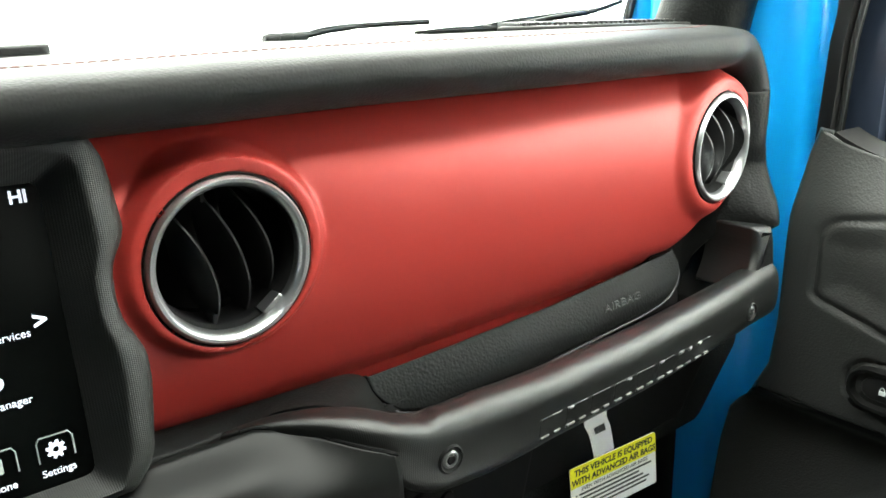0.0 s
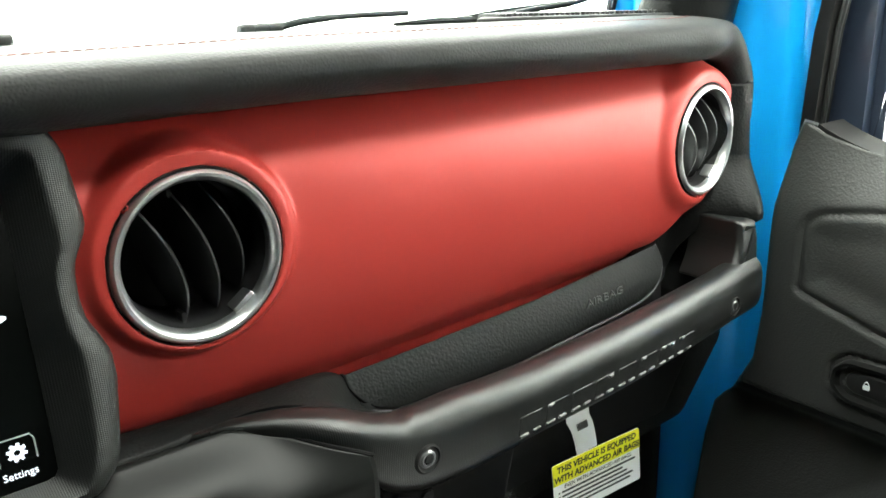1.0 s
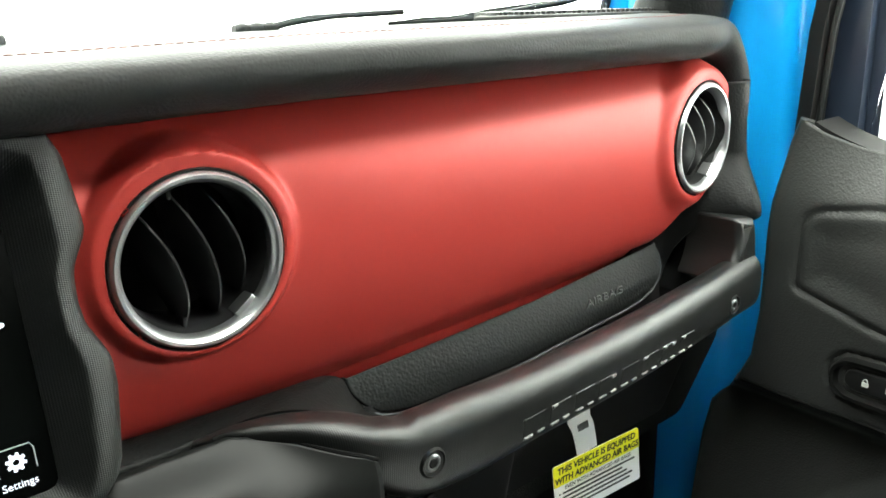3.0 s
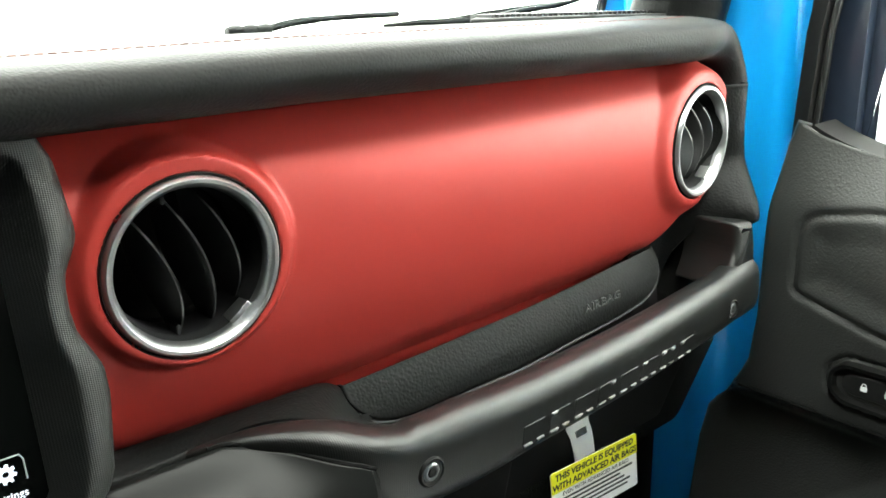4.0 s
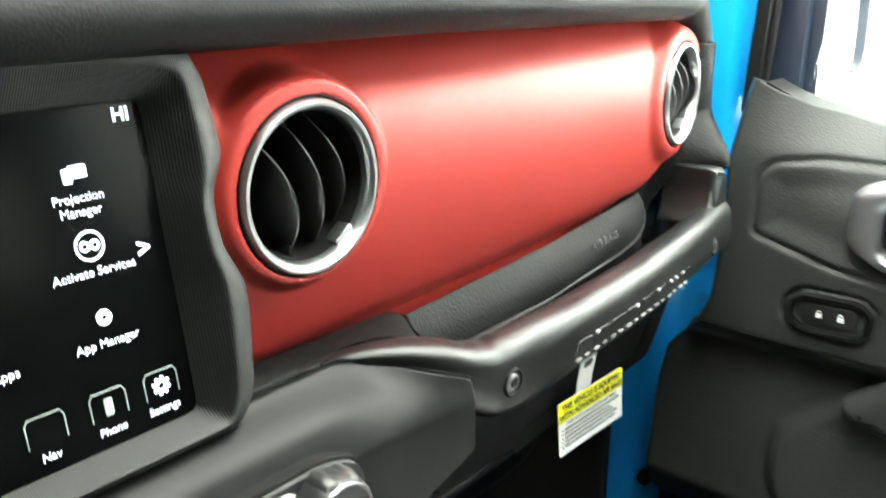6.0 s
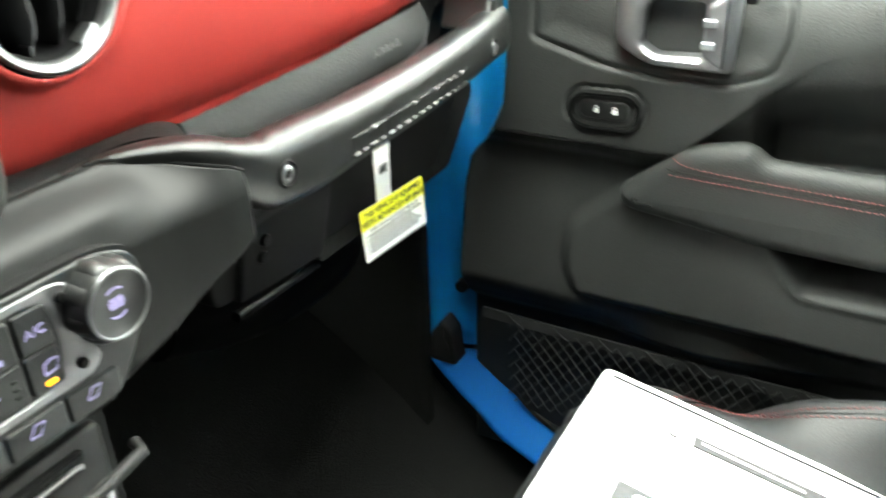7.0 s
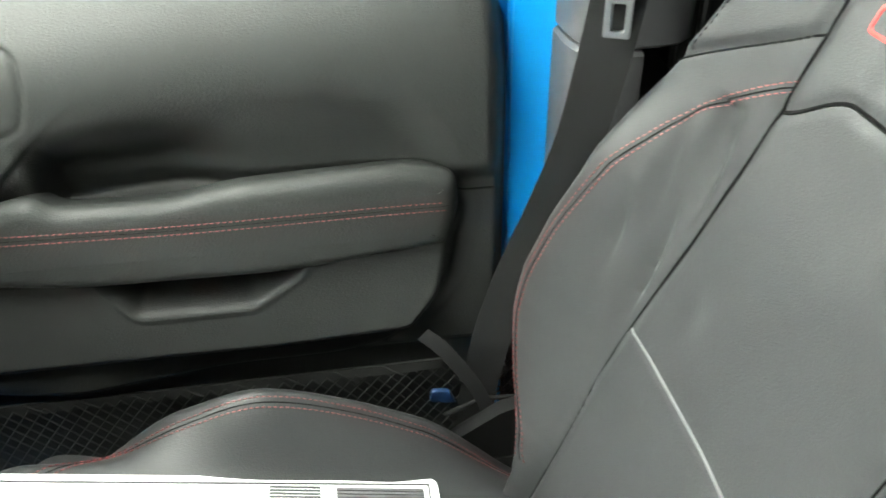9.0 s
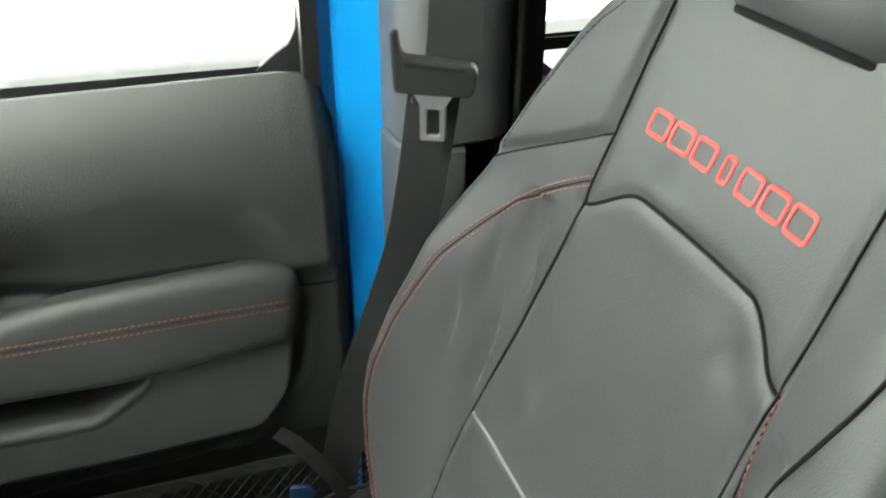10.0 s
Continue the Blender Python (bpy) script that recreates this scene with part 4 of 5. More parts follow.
HB = (0.0005, 0.0045, 0.0090, 0.0135, 0.0190, 0.0265, 0.0280, 0.0250, 0.0245, 0.0245, 0.0255, 0.0260, 0.0220, 0.0120)


def handle_loop(i):
    p = HP[i]
    d = (HP[min(i + 1, 130)] - HP[max(i - 1, 0)]).normalized()
    up = Vector((0, 0, 1))
    side = d.cross(up).normalized()
    up = side.cross(d)
    a, b = np.interp(p.x, HX, HA), np.interp(p.x, HX, HB)
    row = []
    for k in range(36):
        t = 2 * math.pi * k / 36
        c, s = math.cos(t), math.sin(t)
        cx, sx = math.copysign(abs(c) ** 0.66, c), math.copysign(abs(s) ** 0.74, s)
        row.append(p + side * a * cx + up * b * sx)
    return row


bar = part("bar", rings([handle_loop(i) for i in range(131)]), M_WEAVE, handle, "black plastic bar with a fine woven texture", sharp=60)


POST = rounded([(0.598, 1.134), (0.646, 1.122), (0.649, 1.172), (0.647, 1.186), (0.621, 1.187), (0.618, 1.165), (0.611, 1.150)], [0.004, 0.004, 0.008, 0.004, 0.003, 0.014, 0.016], 6)
part("post", plate(POST, lambda a, b, h: (a, 0.402 - h + 0.16 * max(0.0, b - 1.135), b), 0.054, 0.008, 5), M_WEAVE, handle, "upright end of the handle joining the dash", sharp=60)
part("end_strip", plate(rounded([(0.6505, 1.108), (0.6560, 1.108), (0.6550, 1.178), (0.6505, 1.184)], 0.002, 3), lambda a, b, h: (a, 0.412 - h + 0.16 * max(0.0, b - 1.135), b), 0.056, 0.004), M_SMOOTH, handle)


def on_bar(x, z, h=0.0):
    """The bar's front face at x, z."""
    xs = [p.x for p in HP]
    py, pz = np.interp(x, xs, [p.y for p in HP]), np.interp(x, xs, [p.z for p in HP])
    a, b = np.interp(x, HX, HA), np.interp(x, HX, HB)
    s = min(1.0, abs(z - pz) / b) ** (1 / 0.74)
    return Vector((x, py - a * math.sqrt(max(0.0, 1 - s * s)) ** 0.66 - h, z))


for x, z, r in ((0.2440, 1.1205, 0.0068), (0.5920, 1.1210, 0.0062)):
    boss = part("bolt_recess", lathe(((r * 1.5, 0.006), (r * 1.45, -0.0010), (r * 1.25, -0.0022), (r * 1.05, -0.0004), (r, 0.004)), on_bar(x, z, -0.0012), seg=32), M_DARK, handle)
    part("bolt", lathe(((r * 0.95, 0.003), (r * 0.92, -0.0022), (r * 0.70, -0.0034), (r * 0.55, -0.0034), (r * 0.50, -0.0016), (0.0001, -0.0016)), on_bar(x, z, -0.0026), seg=24), M_STEEL, boss, "grey hex bolt")
    part("socket", lathe(((r * 0.52, 0.0), (r * 0.50, -0.0030), (r * 0.42, -0.0036), (0.0001, -0.0034)), on_bar(x, z, -0.0026), seg=6), M_DARK, boss)
for k in range(8):
    x0 = 0.3205 + 0.0263 * k
    relief = plate(rounded([(x0, 1.1062), (x0 + 0.0205, 1.1064), (x0 + 0.0215, 1.1196), (x0 + 0.0010, 1.1194)], 0.0008, 2), on_bar, 0.0004, 0.0003, 1, back=-0.002)
    part("raised_block", relief, M_WEAVE, handle)
    # pale slips paint the glints at the blocks' upper and lower edges
    for dx, z0, w in ((0.001, 1.1035, 0.0080), (0.0140, 1.1037, 0.0065), (0.002, 1.1172, 0.0050), (0.0145, 1.1165, 0.0045)):
        if z0 > 1.11 and (k, dx) not in ((1, 0.002), (3, 0.0145), (5, 0.002), (6, 0.002), (6, 0.0145), (7, 0.002)):
            continue
        mark = plate(rounded([(x0 + dx, z0), (x0 + dx + w, z0 + 0.0003), (x0 + dx + w, z0 + 0.0025), (x0 + dx, z0 + 0.0022)], 0.0002, 2), on_bar, 0.0016, 0.0007, 2, back=-0.002)
        part("painted_glint", mark, M_GLINT, handle)

# ---- glove box and footwell parts below ----
glove = thing("glove_box", (0.4, 0.44, 1.0), "dark glove box under the grab handle with a lower lip", "glove box")


def glove_put(a, b, h):
    return Vector((a, 0.398 + 0.30 * (1.11 - b) - h, b))


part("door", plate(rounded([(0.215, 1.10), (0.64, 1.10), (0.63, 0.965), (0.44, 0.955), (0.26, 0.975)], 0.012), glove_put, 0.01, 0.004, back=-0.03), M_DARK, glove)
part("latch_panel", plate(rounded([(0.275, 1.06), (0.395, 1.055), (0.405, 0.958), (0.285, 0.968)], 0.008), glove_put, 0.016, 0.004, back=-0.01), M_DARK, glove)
part("lip", tube([Vector(p) for p in ((0.288, 0.436, 0.952), (0.35, 0.441, 0.946), (0.415, 0.446, 0.940))], 0.0050, 10), M_SMOOTH, glove, "rounded lower lip")
for z in (1.025, 1.008):
    part("button", lathe(((0.0001, -0.004), (0.005, -0.0035), (0.006, 0.0), (0.006, 0.004)), glove_put(0.305, z, 0.016), "y", 16), M_SMOOTH, glove)
part("duct", tube(spline(((0.30, 0.56, 0.90), (0.42, 0.55, 0.86), (0.56, 0.56, 0.84), (0.66, 0.60, 0.83)), 20), 0.035, 14), M_DARK, glove)

# ---- airbag warning tag hanging from the handle ----
tag = thing("warning_tag", (0.513, 0.414, 0.99), "white and yellow airbag warning tag on a paper strap", "tag")


def card(a, b, h=0.0):
    """A place on the hanging card: a along its width, b up, from its lower left corner."""
    return Vector((0.4555 + a - 0.10 * b, 0.4145 - 0.03 * a + 0.02 * b - h, 0.9265 + b - 0.02 * a))


CW, CH = 0.1150, 0.0580
board = part("card", plate(rounded([(0, 0), (CW, 0), (CW, CH), (0, CH)], 0.003, 4), card, 0.0004, 0.0001, 1, back=-0.0004), M_PAPER, tag, "white card")
part("header", plate(rounded([(0, 0.0365), (CW, 0.0365), (CW, CH), (0, CH)], [0.0002, 0.0002, 0.003, 0.003], 4), card, 0.0009, 0.0001, 1, back=0.0004), M_YELLOW, board, "yellow header")


def card_text(text, x, z, size, align="CENTER", bold=0.0, material=None):
    m = basis(card(x, z, 0.0011), card(1, 0) - card(0, 0), card(0, 1) - card(0, 0))
    part("print", writing(text, size, m, 0.0001, align, bold), material or M_INKDARK, board)


card_text("THIS VEHICLE IS EQUIPPED", CW / 2, 0.0515, 0.0088, bold=0.00025)
card_text("WITH ADVANCED AIR BAGS", CW / 2, 0.0420, 0.0088, bold=0.00025)
card_text("EVEN WITH ADVANCED AIR BAGS", CW / 2, 0.0330, 0.0058)
for k, w in enumerate((0.098, 0.080, 0.086, 0.094, 0.090)):
    z = 0.0275 - 0.0046 * k
    part("print_line", plate([(0.010, z - 0.0010), (0.010 + w, z - 0.0010), (0.010 + w, z + 0.0010), (0.010, z + 0.0010)], card, 0.0008, 0.0001, 1, back=0.0004), M_INK, board)
    part("bullet", plate([(0.0055, z - 0.0008), (0.0072, z - 0.0008), (0.0072, z + 0.0008), (0.0055, z + 0.0008)], card, 0.0008, 0.0001, 1, back=0.0004), M_INKDARK, board)
strap = part("strap", ribbon([Vector(p) for p in ((0.4970, 0.4165, 0.9825), (0.484, 0.408, 1.003), (0.466, 0.396, 1.027), (0.443, 0.381, 1.050), (0.428, 0.370, 1.078), (0.424, 0.362, 1.105))], 0.027, 0.0006, (1, 0, 0)), M_PAPER, tag, "white paper strap")
for k in range(5):
    f = Vector((0.466 - 0.0026 * k, 0.3952 - 0.0018 * k, 1.026 + 0.0031 * k))
    part("print_line", ribbon([f + Vector((-0.006, 0.0003, 0)), f + Vector((0.006, -0.0005, 0.0004))], 0.0016, 0.0004, (0, -0.3, 1)), M_INK, strap)


# ---- passenger door ----
door = thing("passenger_door", (0.80, 0.0, 0.60), "closed passenger door with dark vinyl panel, armrest and silver handle", "car door")

D_TOP = ((0.392, 1.240), (0.386, 1.254), (0.376, 1.261), (0.362, 1.262), (0.34, 1.251), (0.31, 1.239), (0.25, 1.223), (0.18, 1.212), (0.06, 1.206), (-0.085, 1.206), (-0.340, 1.2085), (-0.365, 1.204), (-0.380, 1.193), (-0.396, 1.170))
D_FRONT = ((1.27, 0.372), (1.24, 0.379), (1.18, 0.385), (1.07, 0.386), (1.02, 0.391), (0.99, 0.405), (0.965, 0.430), (0.94, 0.447), (0.90, 0.452), (0.45, 0.455))
POD = rounded([(0.242, 0.935), (0.300, 0.888), (0.304, 0.83), (0.262, 0.756), (0.20, 0.742), (-0.19, 0.738), (-0.255, 0.754), (-0.322, 0.835), (-0.338, 0.925), (-0.338, 0.955), (0.21, 0.955)], 0.02, 5)
SCOOP = rounded([(0.290, 0.880), (0.112, 1.052), (0.050, 1.108), (-0.01, 1.130), (-0.22, 1.13), (-0.29, 1.105), (-0.34, 1.02), (-0.345, 0.88)], 0.03, 5)
RECESS = rounded([(0.345, 1.168), (0.333, 1.182), (0.290, 1.188), (0.118, 1.183), (0.081, 1.155), (0.079, 1.122), (0.089, 1.091), (0.131, 1.075), (0.20, 1.076), (0.258, 1.082), (0.345, 1.106)], 0.008, 4)
SW = rounded([(0.300, 1.042), (0.287, 1.0545), (0.229, 1.0560), (0.2155, 1.044), (0.2175, 1.020), (0.232, 1.0115), (0.284, 1.0125), (0.300, 1.024)], 0.006, 4)
POCKET = rounded([(0.073, 0.915), (0.028, 0.857), (-0.100, 0.857), (-0.155, 0.890), (-0.165, 0.915)], 0.008, 4)


def door_face(y, z):
    """x of the door's inner face, for arrays of y and z."""
    y, z = np.asarray(y, float), np.asarray(z, float)
    top = lin(D_TOP, y)
    x = 0.745 - 0.020 * S(0.97, 1.01, z) * S(-0.396, -0.368, y) - 0.020 * S(-0.12, 0.20, y) * S(1.25, 1.12, z) - 0.020 * S(-0.12, 0.20, y) * S(1.01, 0.97, z) - 0.010 * S(0.1, 0.35, y) * S(1.12, 1.2, z)
    low_front = S(0.995, 0.985, z) * S(0.10, 0.16, y + 0.6 * (0.99 - z) * 0)
    x += 0.006 * low_front
    x += (0.024 * S(0.988, 0.962, z) - 0.030 * np.clip((0.962 - z) / 0.20, 0, 1) * S(0.735, 0.790, z)) * S(0.12, 0.28, y)
    x += 0.050 * np.clip((0.13 - (top - z)) / 0.13, 0, 1) ** 2.4 * (1 - 0.8 * S(0.26, 0.36, y))
    x += 0.016 * S(-0.380, -0.396, y)
    front = lin(D_FRONT, z)
    x += 0.020 * S(0.014, 0.0, front - y) ** 2
    pod = inside(POD, y, z)
    k = S(-0.006, 0.016, pod)
    face = 0.7140 - 0.018 * np.clip((0.905 - z) / 0.10, 0, 1) + 0.010 * S(-0.1, -0.33, y) + 0.036 * S(0.806, 0.768, z)
    x = x * (1 - k) + np.minimum(face, x) * k
    x += 0.008 * S(-0.022, -0.008, pod) * S(0.004, -0.006, pod) * S(0.0, -0.30, y) * 0.6
    scoop = inside(SCOOP, y, z)
    crisp = S(-0.02, 0.05, y)
    x += 0.028 * (crisp * (0.40 * S(-0.001, 0.007, scoop) + 0.60 * S(0.0, 0.05, scoop)) + (1 - crisp) * S(-0.006, 0.050, scoop)) * S(1.140, 1.01, z) * S(0.955, 0.980, z)
    slope = 0.800 - 0.090 * S(0.965, 0.930, z)
    k = S(-0.356, -0.315, y) * S(0.17, 0.11, y) * S(0.90, 0.97, z)
    soft = 0.004
    low = -soft * np.log(np.exp(-(x - 0.75) / soft) + np.exp(-(slope - 0.75) / soft)) + 0.75
    x = x * (1 - k) + low * k
    rec = inside(RECESS, y, z)
    x += 0.007 * S(-0.002, 0.030, rec)
    x += 0.0042 * np.exp(-(rec / 0.0034) ** 2)
    x += 0.034 * S(0.106, 0.082, y) * S(-0.13, -0.020, y) * S(1.090, 1.015, z) * S(0.905, 0.930, z)
    ring = inside(SW, y, z)
    x += 0.0040 * np.exp(-((ring + 0.0030) / 0.0022) ** 2)
    pk = inside(POCKET, y, z)
    x += 0.058 * S(0.0, 0.020, pk)
    x -= 0.0030 * S(-0.012, -0.004, pk) * S(0.001, -0.004, pk)
    x += 0.022 * S(0.748, 0.720, z)
    return x


NU, NV = 310, 290
us, vs_ = np.meshgrid(np.linspace(0, 1, NU + 1), np.linspace(0, 1, NV + 1))
zz = 0.47 + (lin(D_TOP, -0.396 + 0.776 * us) - 0.47) * vs_
yy = -0.396 + (lin(D_FRONT, zz) + 0.396) * us
zz = 0.47 + (lin(D_TOP, yy) - 0.47) * vs_
xx = door_face(yy, zz)
panel = part("panel", sheet(lambda u, v: (xx[round(v * NV), round(u * NU)], yy[round(v * NV), round(u * NU)], zz[round(v * NV), round(u * NU)]), NU, NV), M_DOORPAD, door, "dark grey-black moulded vinyl panel", sharp=50, solid=0.012, offset=1)
part("shell", slab((0.822, -0.365, 0.46), (0.87, 0.44, 1.195), 0.01), M_BLUE, door, "blue outer door skin")


def on_door(y, z, h=0.0):
    return Vector((float(door_face(np.array([y]), np.array([z]))[0]) - h, y, z))


# armrest
ARM = rounded([(0.238, 0.944), (0.163, 1.008), (0.100, 1.021), (0.080, 1.005), (-0.03, 1.003), (-0.09, 1.014), (-0.29, 1.018), (-0.334, 1.002), (-0.338, 0.96), (-0.324, 0.912), (-0.15, 0.897), (0.08, 0.904), (0.228, 0.922)], [0.014, 0.02, 0.02, 0.012, 0.03, 0.03, 0.02, 0.014, 0.02, 0.014, 0.03, 0.03, 0.012], 5)


def arm_put(a, b, h):
    return Vector((0.752 + 0.012 * float(S(0.0, -0.33, a)) - h, a, b - 0.42 * max(0.0, 0.042 - h) * float(S(0.93, 0.985, b))))


arm = part("armrest", plate(ARM, arm_put, 0.060, 0.022, 7), M_DOORPAD, door, "padded armrest with red stitching", sharp=60)


def arm_face(y, z):
    d = float(inside(ARM, np.array([y]), np.array([z]))[0])
    h = 0.060 - (0.020 - math.sqrt(max(0.0, 0.0004 - max(0.0, 0.020 - d) ** 2)) if d < 0.020 else 0.0)
    return arm_put(y, z, h)


for dz, name in ((0.0045, "stitching"), (-0.0055, "stitching")):
    pts = [arm_face(0.178 - 0.500 * k / 90, 0.9815 - 0.0125 * k / 90 + dz + 0.006 * math.exp(-k / 4) * (1 if dz > 0 else 0)) for k in range(91)]
    stitches(pts, [(-1, 0, 0.2)] * 91, 0.0045, 0.0020, 0.0007, M_THREAD, name, arm, "row of red stitching")
pts = [arm_face(0.182 - 0.506 * k / 60, 0.9810 - 0.0125 * k / 60) for k in range(61)]
part("seam", tube(pts, 0.0004, 6), M_SEAM, arm)
part("panel_seam", tube([on_door(0.185 + 0.205 * k / 40, 0.992, 0.0002) for k in range(41)], 0.0013, 6), M_SEAM, door)
part("panel_seam", tube([on_door(-0.338 - 0.044 * k / 12, 0.963, 0.0002) for k in range(13)], 0.0013, 6), M_SEAM, door)

# inside handle
H_OUT = rounded([(0.252, 1.166), (0.226, 1.1785), (0.128, 1.1745), (0.1300, 1.0885), (0.214, 1.0900), (0.252, 1.1105)], [0.010, 0.012, 0.003, 0.003, 0.016, 0.012], 5)
H_IN = rounded([(0.221, 1.1500), (0.212, 1.158), (0.160, 1.1575), (0.1600, 1.1045), (0.205, 1.1035), (0.221, 1.1130)], 0.005, 4)
hd = part("handle", surround(H_OUT, H_IN, (0.1905, 1.1315), lambda a, b, h: Vector((0.722 - h, a, b)), ((0, 0.0), (0, 0.018), (0.08, 0.0245), (0.25, 0.0285), (0.60, 0.0295), (0.88, 0.0270), (1.0, 0.0225), (1.0, 0.0)), 140), M_SILVER, door, "silver door handle")
part("lever", plate(rounded([(0.1575, 1.106), (0.134, 1.092), (0.134, 1.171), (0.1575, 1.156)], 0.004, 4), lambda a, b, h: (0.700 - h, a, b), 0.010, 0.004), M_SILVER, hd)
for z in (1.118, 1.140):
    part("detent", plate(rounded([(0.159, z - 0.004), (0.146, z - 0.004), (0.146, z + 0.004), (0.159, z + 0.004)], 0.002, 3), lambda a, b, h: (0.690 - h, a, b), 0.004, 0.002), M_CHROME, hd)
part("cup", plate(rounded([(0.262, 1.176), (0.118, 1.180), (0.112, 1.10), (0.125, 1.082), (0.262, 1.092)], 0.01), lambda a, b, h: (0.742 - h, a, b), 0.012, 0.004), M_SMOOTH, door)

# lock switch
SWI = rounded([(0.291, 1.040), (0.284, 1.0470), (0.233, 1.0485), (0.2250, 1.042), (0.226, 1.0250), (0.234, 1.0195), (0.282, 1.0200), (0.291, 1.027)], 0.004, 4)


def sw_put(a, b, h):
    return Vector((0.706 + 0.012 * (0.26 - a) - h, a, b))


sw = part("lock_switch", surround(SW, SWI, (0.258, 1.0335), sw_put, ((0, -0.004), (0, 0.003), (0.22, 0.0070), (0.60, 0.0065), (0.85, 0.0010), (1, -0.006)), 72), M_SMOOTH, door, "raised surround of the lock switch")
part("rocker", plate(rounded([(0.286, 1.039), (0.280, 1.0445), (0.236, 1.0455), (0.2300, 1.040), (0.2305, 1.0280), (0.237, 1.0230), (0.279, 1.0235), (0.286, 1.029)], 0.003, 3), sw_put, 0.0035, 0.002, back=-0.008), M_BUTTON, sw)
for y in (0.2665, 0.2455):
    part("padlock_print", plate(rounded([(y + 0.003, 1.0310), (y - 0.003, 1.0310), (y - 0.003, 1.0355), (y + 0.003, 1.0355)], 0.0006, 2), sw_put, 0.0042, 0.0002, 1, back=0.003), M_ICON, sw)
    part("padlock_print", tube([sw_put(y + 0.002 * math.cos(a), 1.0358 + 0.003 * math.sin(a), 0.004) for a in np.linspace(0, math.pi, 8)], 0.0005, 6), M_ICON, sw)

# bottom net pocket
net = part("net_band", ribbon([Vector((0.722 + 0.008 * math.sin(3 * k / 40), 0.415 - 0.73 * k / 40, 0.722 - 0.010 * math.sin(math.pi * k / 40))) for k in range(41)], 0.014, 0.004, (0.15, 0, 1)), M_NET, door, "black elastic band of the net pocket")
cords = bmesh.new()


def cord(a, b, r=0.0011):
    d = (b - a).normalized()
    s = d.cross(Vector((1, 0, 0))).normalized()
    o = Vector((1, 0, 0))
    va = [cords.verts.new(a + (s * math.cos(t) + o * math.sin(t)) * r) for t in (0, 2.094, 4.189)]
    vb = [cords.verts.new(b + (s * math.cos(t) + o * math.sin(t)) * r) for t in (0, 2.094, 4.189)]
    for k in range(3):
        cords.faces.new((va[k], va[(k + 1) % 3], vb[(k + 1) % 3], vb[k]))


for i in range(44):
    for j in range(12):
        y, z = 0.371 - 0.018 * i, 0.716 - 0.0115 * j
        off = 0.009 * (j % 2)
        x = 0.724 + 0.006 * math.sin(j / 6)
        for s in (1, -1):
            cord(Vector((x, y - off, z)), Vector((x + 0.001, y - off + 0.009 * s, z - 0.0115)))
tagged(part("net_mesh", cords, M_NET, net, "black diamond net"), kind="stuff")
for k in range(11):
    y = 0.38 - 0.062 * k
    part("band_loop", tube([Vector((0.7205, y, 0.729)), Vector((0.7190, y - 0.012, 0.720)), Vector((0.7205, y - 0.024, 0.710))], 0.0012, 6), M_NET, net)

# window, its frame and seals
pane_w = part("window_glass", sheet(lambda u, v: (0.810 - 0.05 * v, 0.345 - 0.10 * v + (-0.715 + 0.10 * v) * u, 1.195 + 0.52 * v), 6, 6), M_GLASS, door, "clear side window", solid=0.004)
pane_w.visible_shadow = False
part("belt_seal", ribbon(spline([(0.812 - 0.046 * float(S(0.20, 0.36, y)), y, float(lin(D_TOP, y)) - 0.0085 * float(S(0.05, 0.25, y)) - 0.001) for y in (0.362, 0.35, 0.33, 0.30, 0.26, 0.22, 0.16, 0.1, -0.1, -0.36)], 60), 0.044, 0.012, (1, 0, 0)), M_DARK, door)
part("window_frame", ribbon([Vector(p) for p in ((0.782, 0.3855, 1.220), (0.779, 0.3785, 1.34), (0.765, 0.3445, 1.52), (0.745, 0.2895, 1.72))], 0.016, 0.02, (0.25, 1, 0)), M_DARK, door, "black front window frame")
part("frame_edge", tube([Vector(p) for p in ((0.779, 0.3755, 1.228), (0.776, 0.368, 1.34), (0.762, 0.3335, 1.52), (0.742, 0.2785, 1.72))], 0.0028, 8), M_PLASTIC, door, "thin grey frame edge")
part("corner_seal", plate([(-0.384, 1.190), (-0.318, 1.205), (-0.340, 1.222), (-0.355, 1.231), (-0.363, 1.246), (-0.366, 1.268), (-0.378, 1.268)], lambda a, b, h: (0.800 - h, a, b), 0.012, 0.002), M_RUBBER, door)
part("rear_frame", ribbon([Vector(p) for p in ((0.782, -0.375, 1.19), (0.777, -0.375, 1.33), (0.762, -0.375, 1.52), (0.742, -0.375, 1.72))], 0.017, 0.02, (0, 1, 0)), M_RUBBER, door, "black rear window frame")

# ---- door mirror outside ----
mirror = thing("door_mirror", (0.95, 0.33, 1.25), "door mirror with a dark housing outside the side window", "mirror")
MO = rounded([(0.86, 1.235), (1.075, 1.225), (1.09, 1.33), (1.07, 1.40), (0.87, 1.40)], 0.03, 6)
part("housing", plate(MO, lambda a, b, h: (a, 0.44 - h, b), 0.10, 0.015, 5), M_NAVY, mirror)
part("frame", surround(MO, rounded([(0.900, 1.250), (1.058, 1.242), (1.07, 1.33), (1.055, 1.388), (0.905, 1.388)], 0.02, 6), (0.975, 1.315), lambda a, b, h: (a, 0.34 - h, b), ((0, 0), (0.0, 0.006), (0.4, 0.010), (1, 0.006), (1, -0.002)), 90), M_TRIM, mirror, "grey rim")
part("glass", plate(rounded([(0.903, 1.253), (1.055, 1.245), (1.067, 1.33), (1.052, 1.385), (0.908, 1.385)], 0.02, 6), lambda a, b, h: (a, 0.341 - h, b), 0.002, 0.0005, 1), M_MIRROR, mirror, "mirror glass")
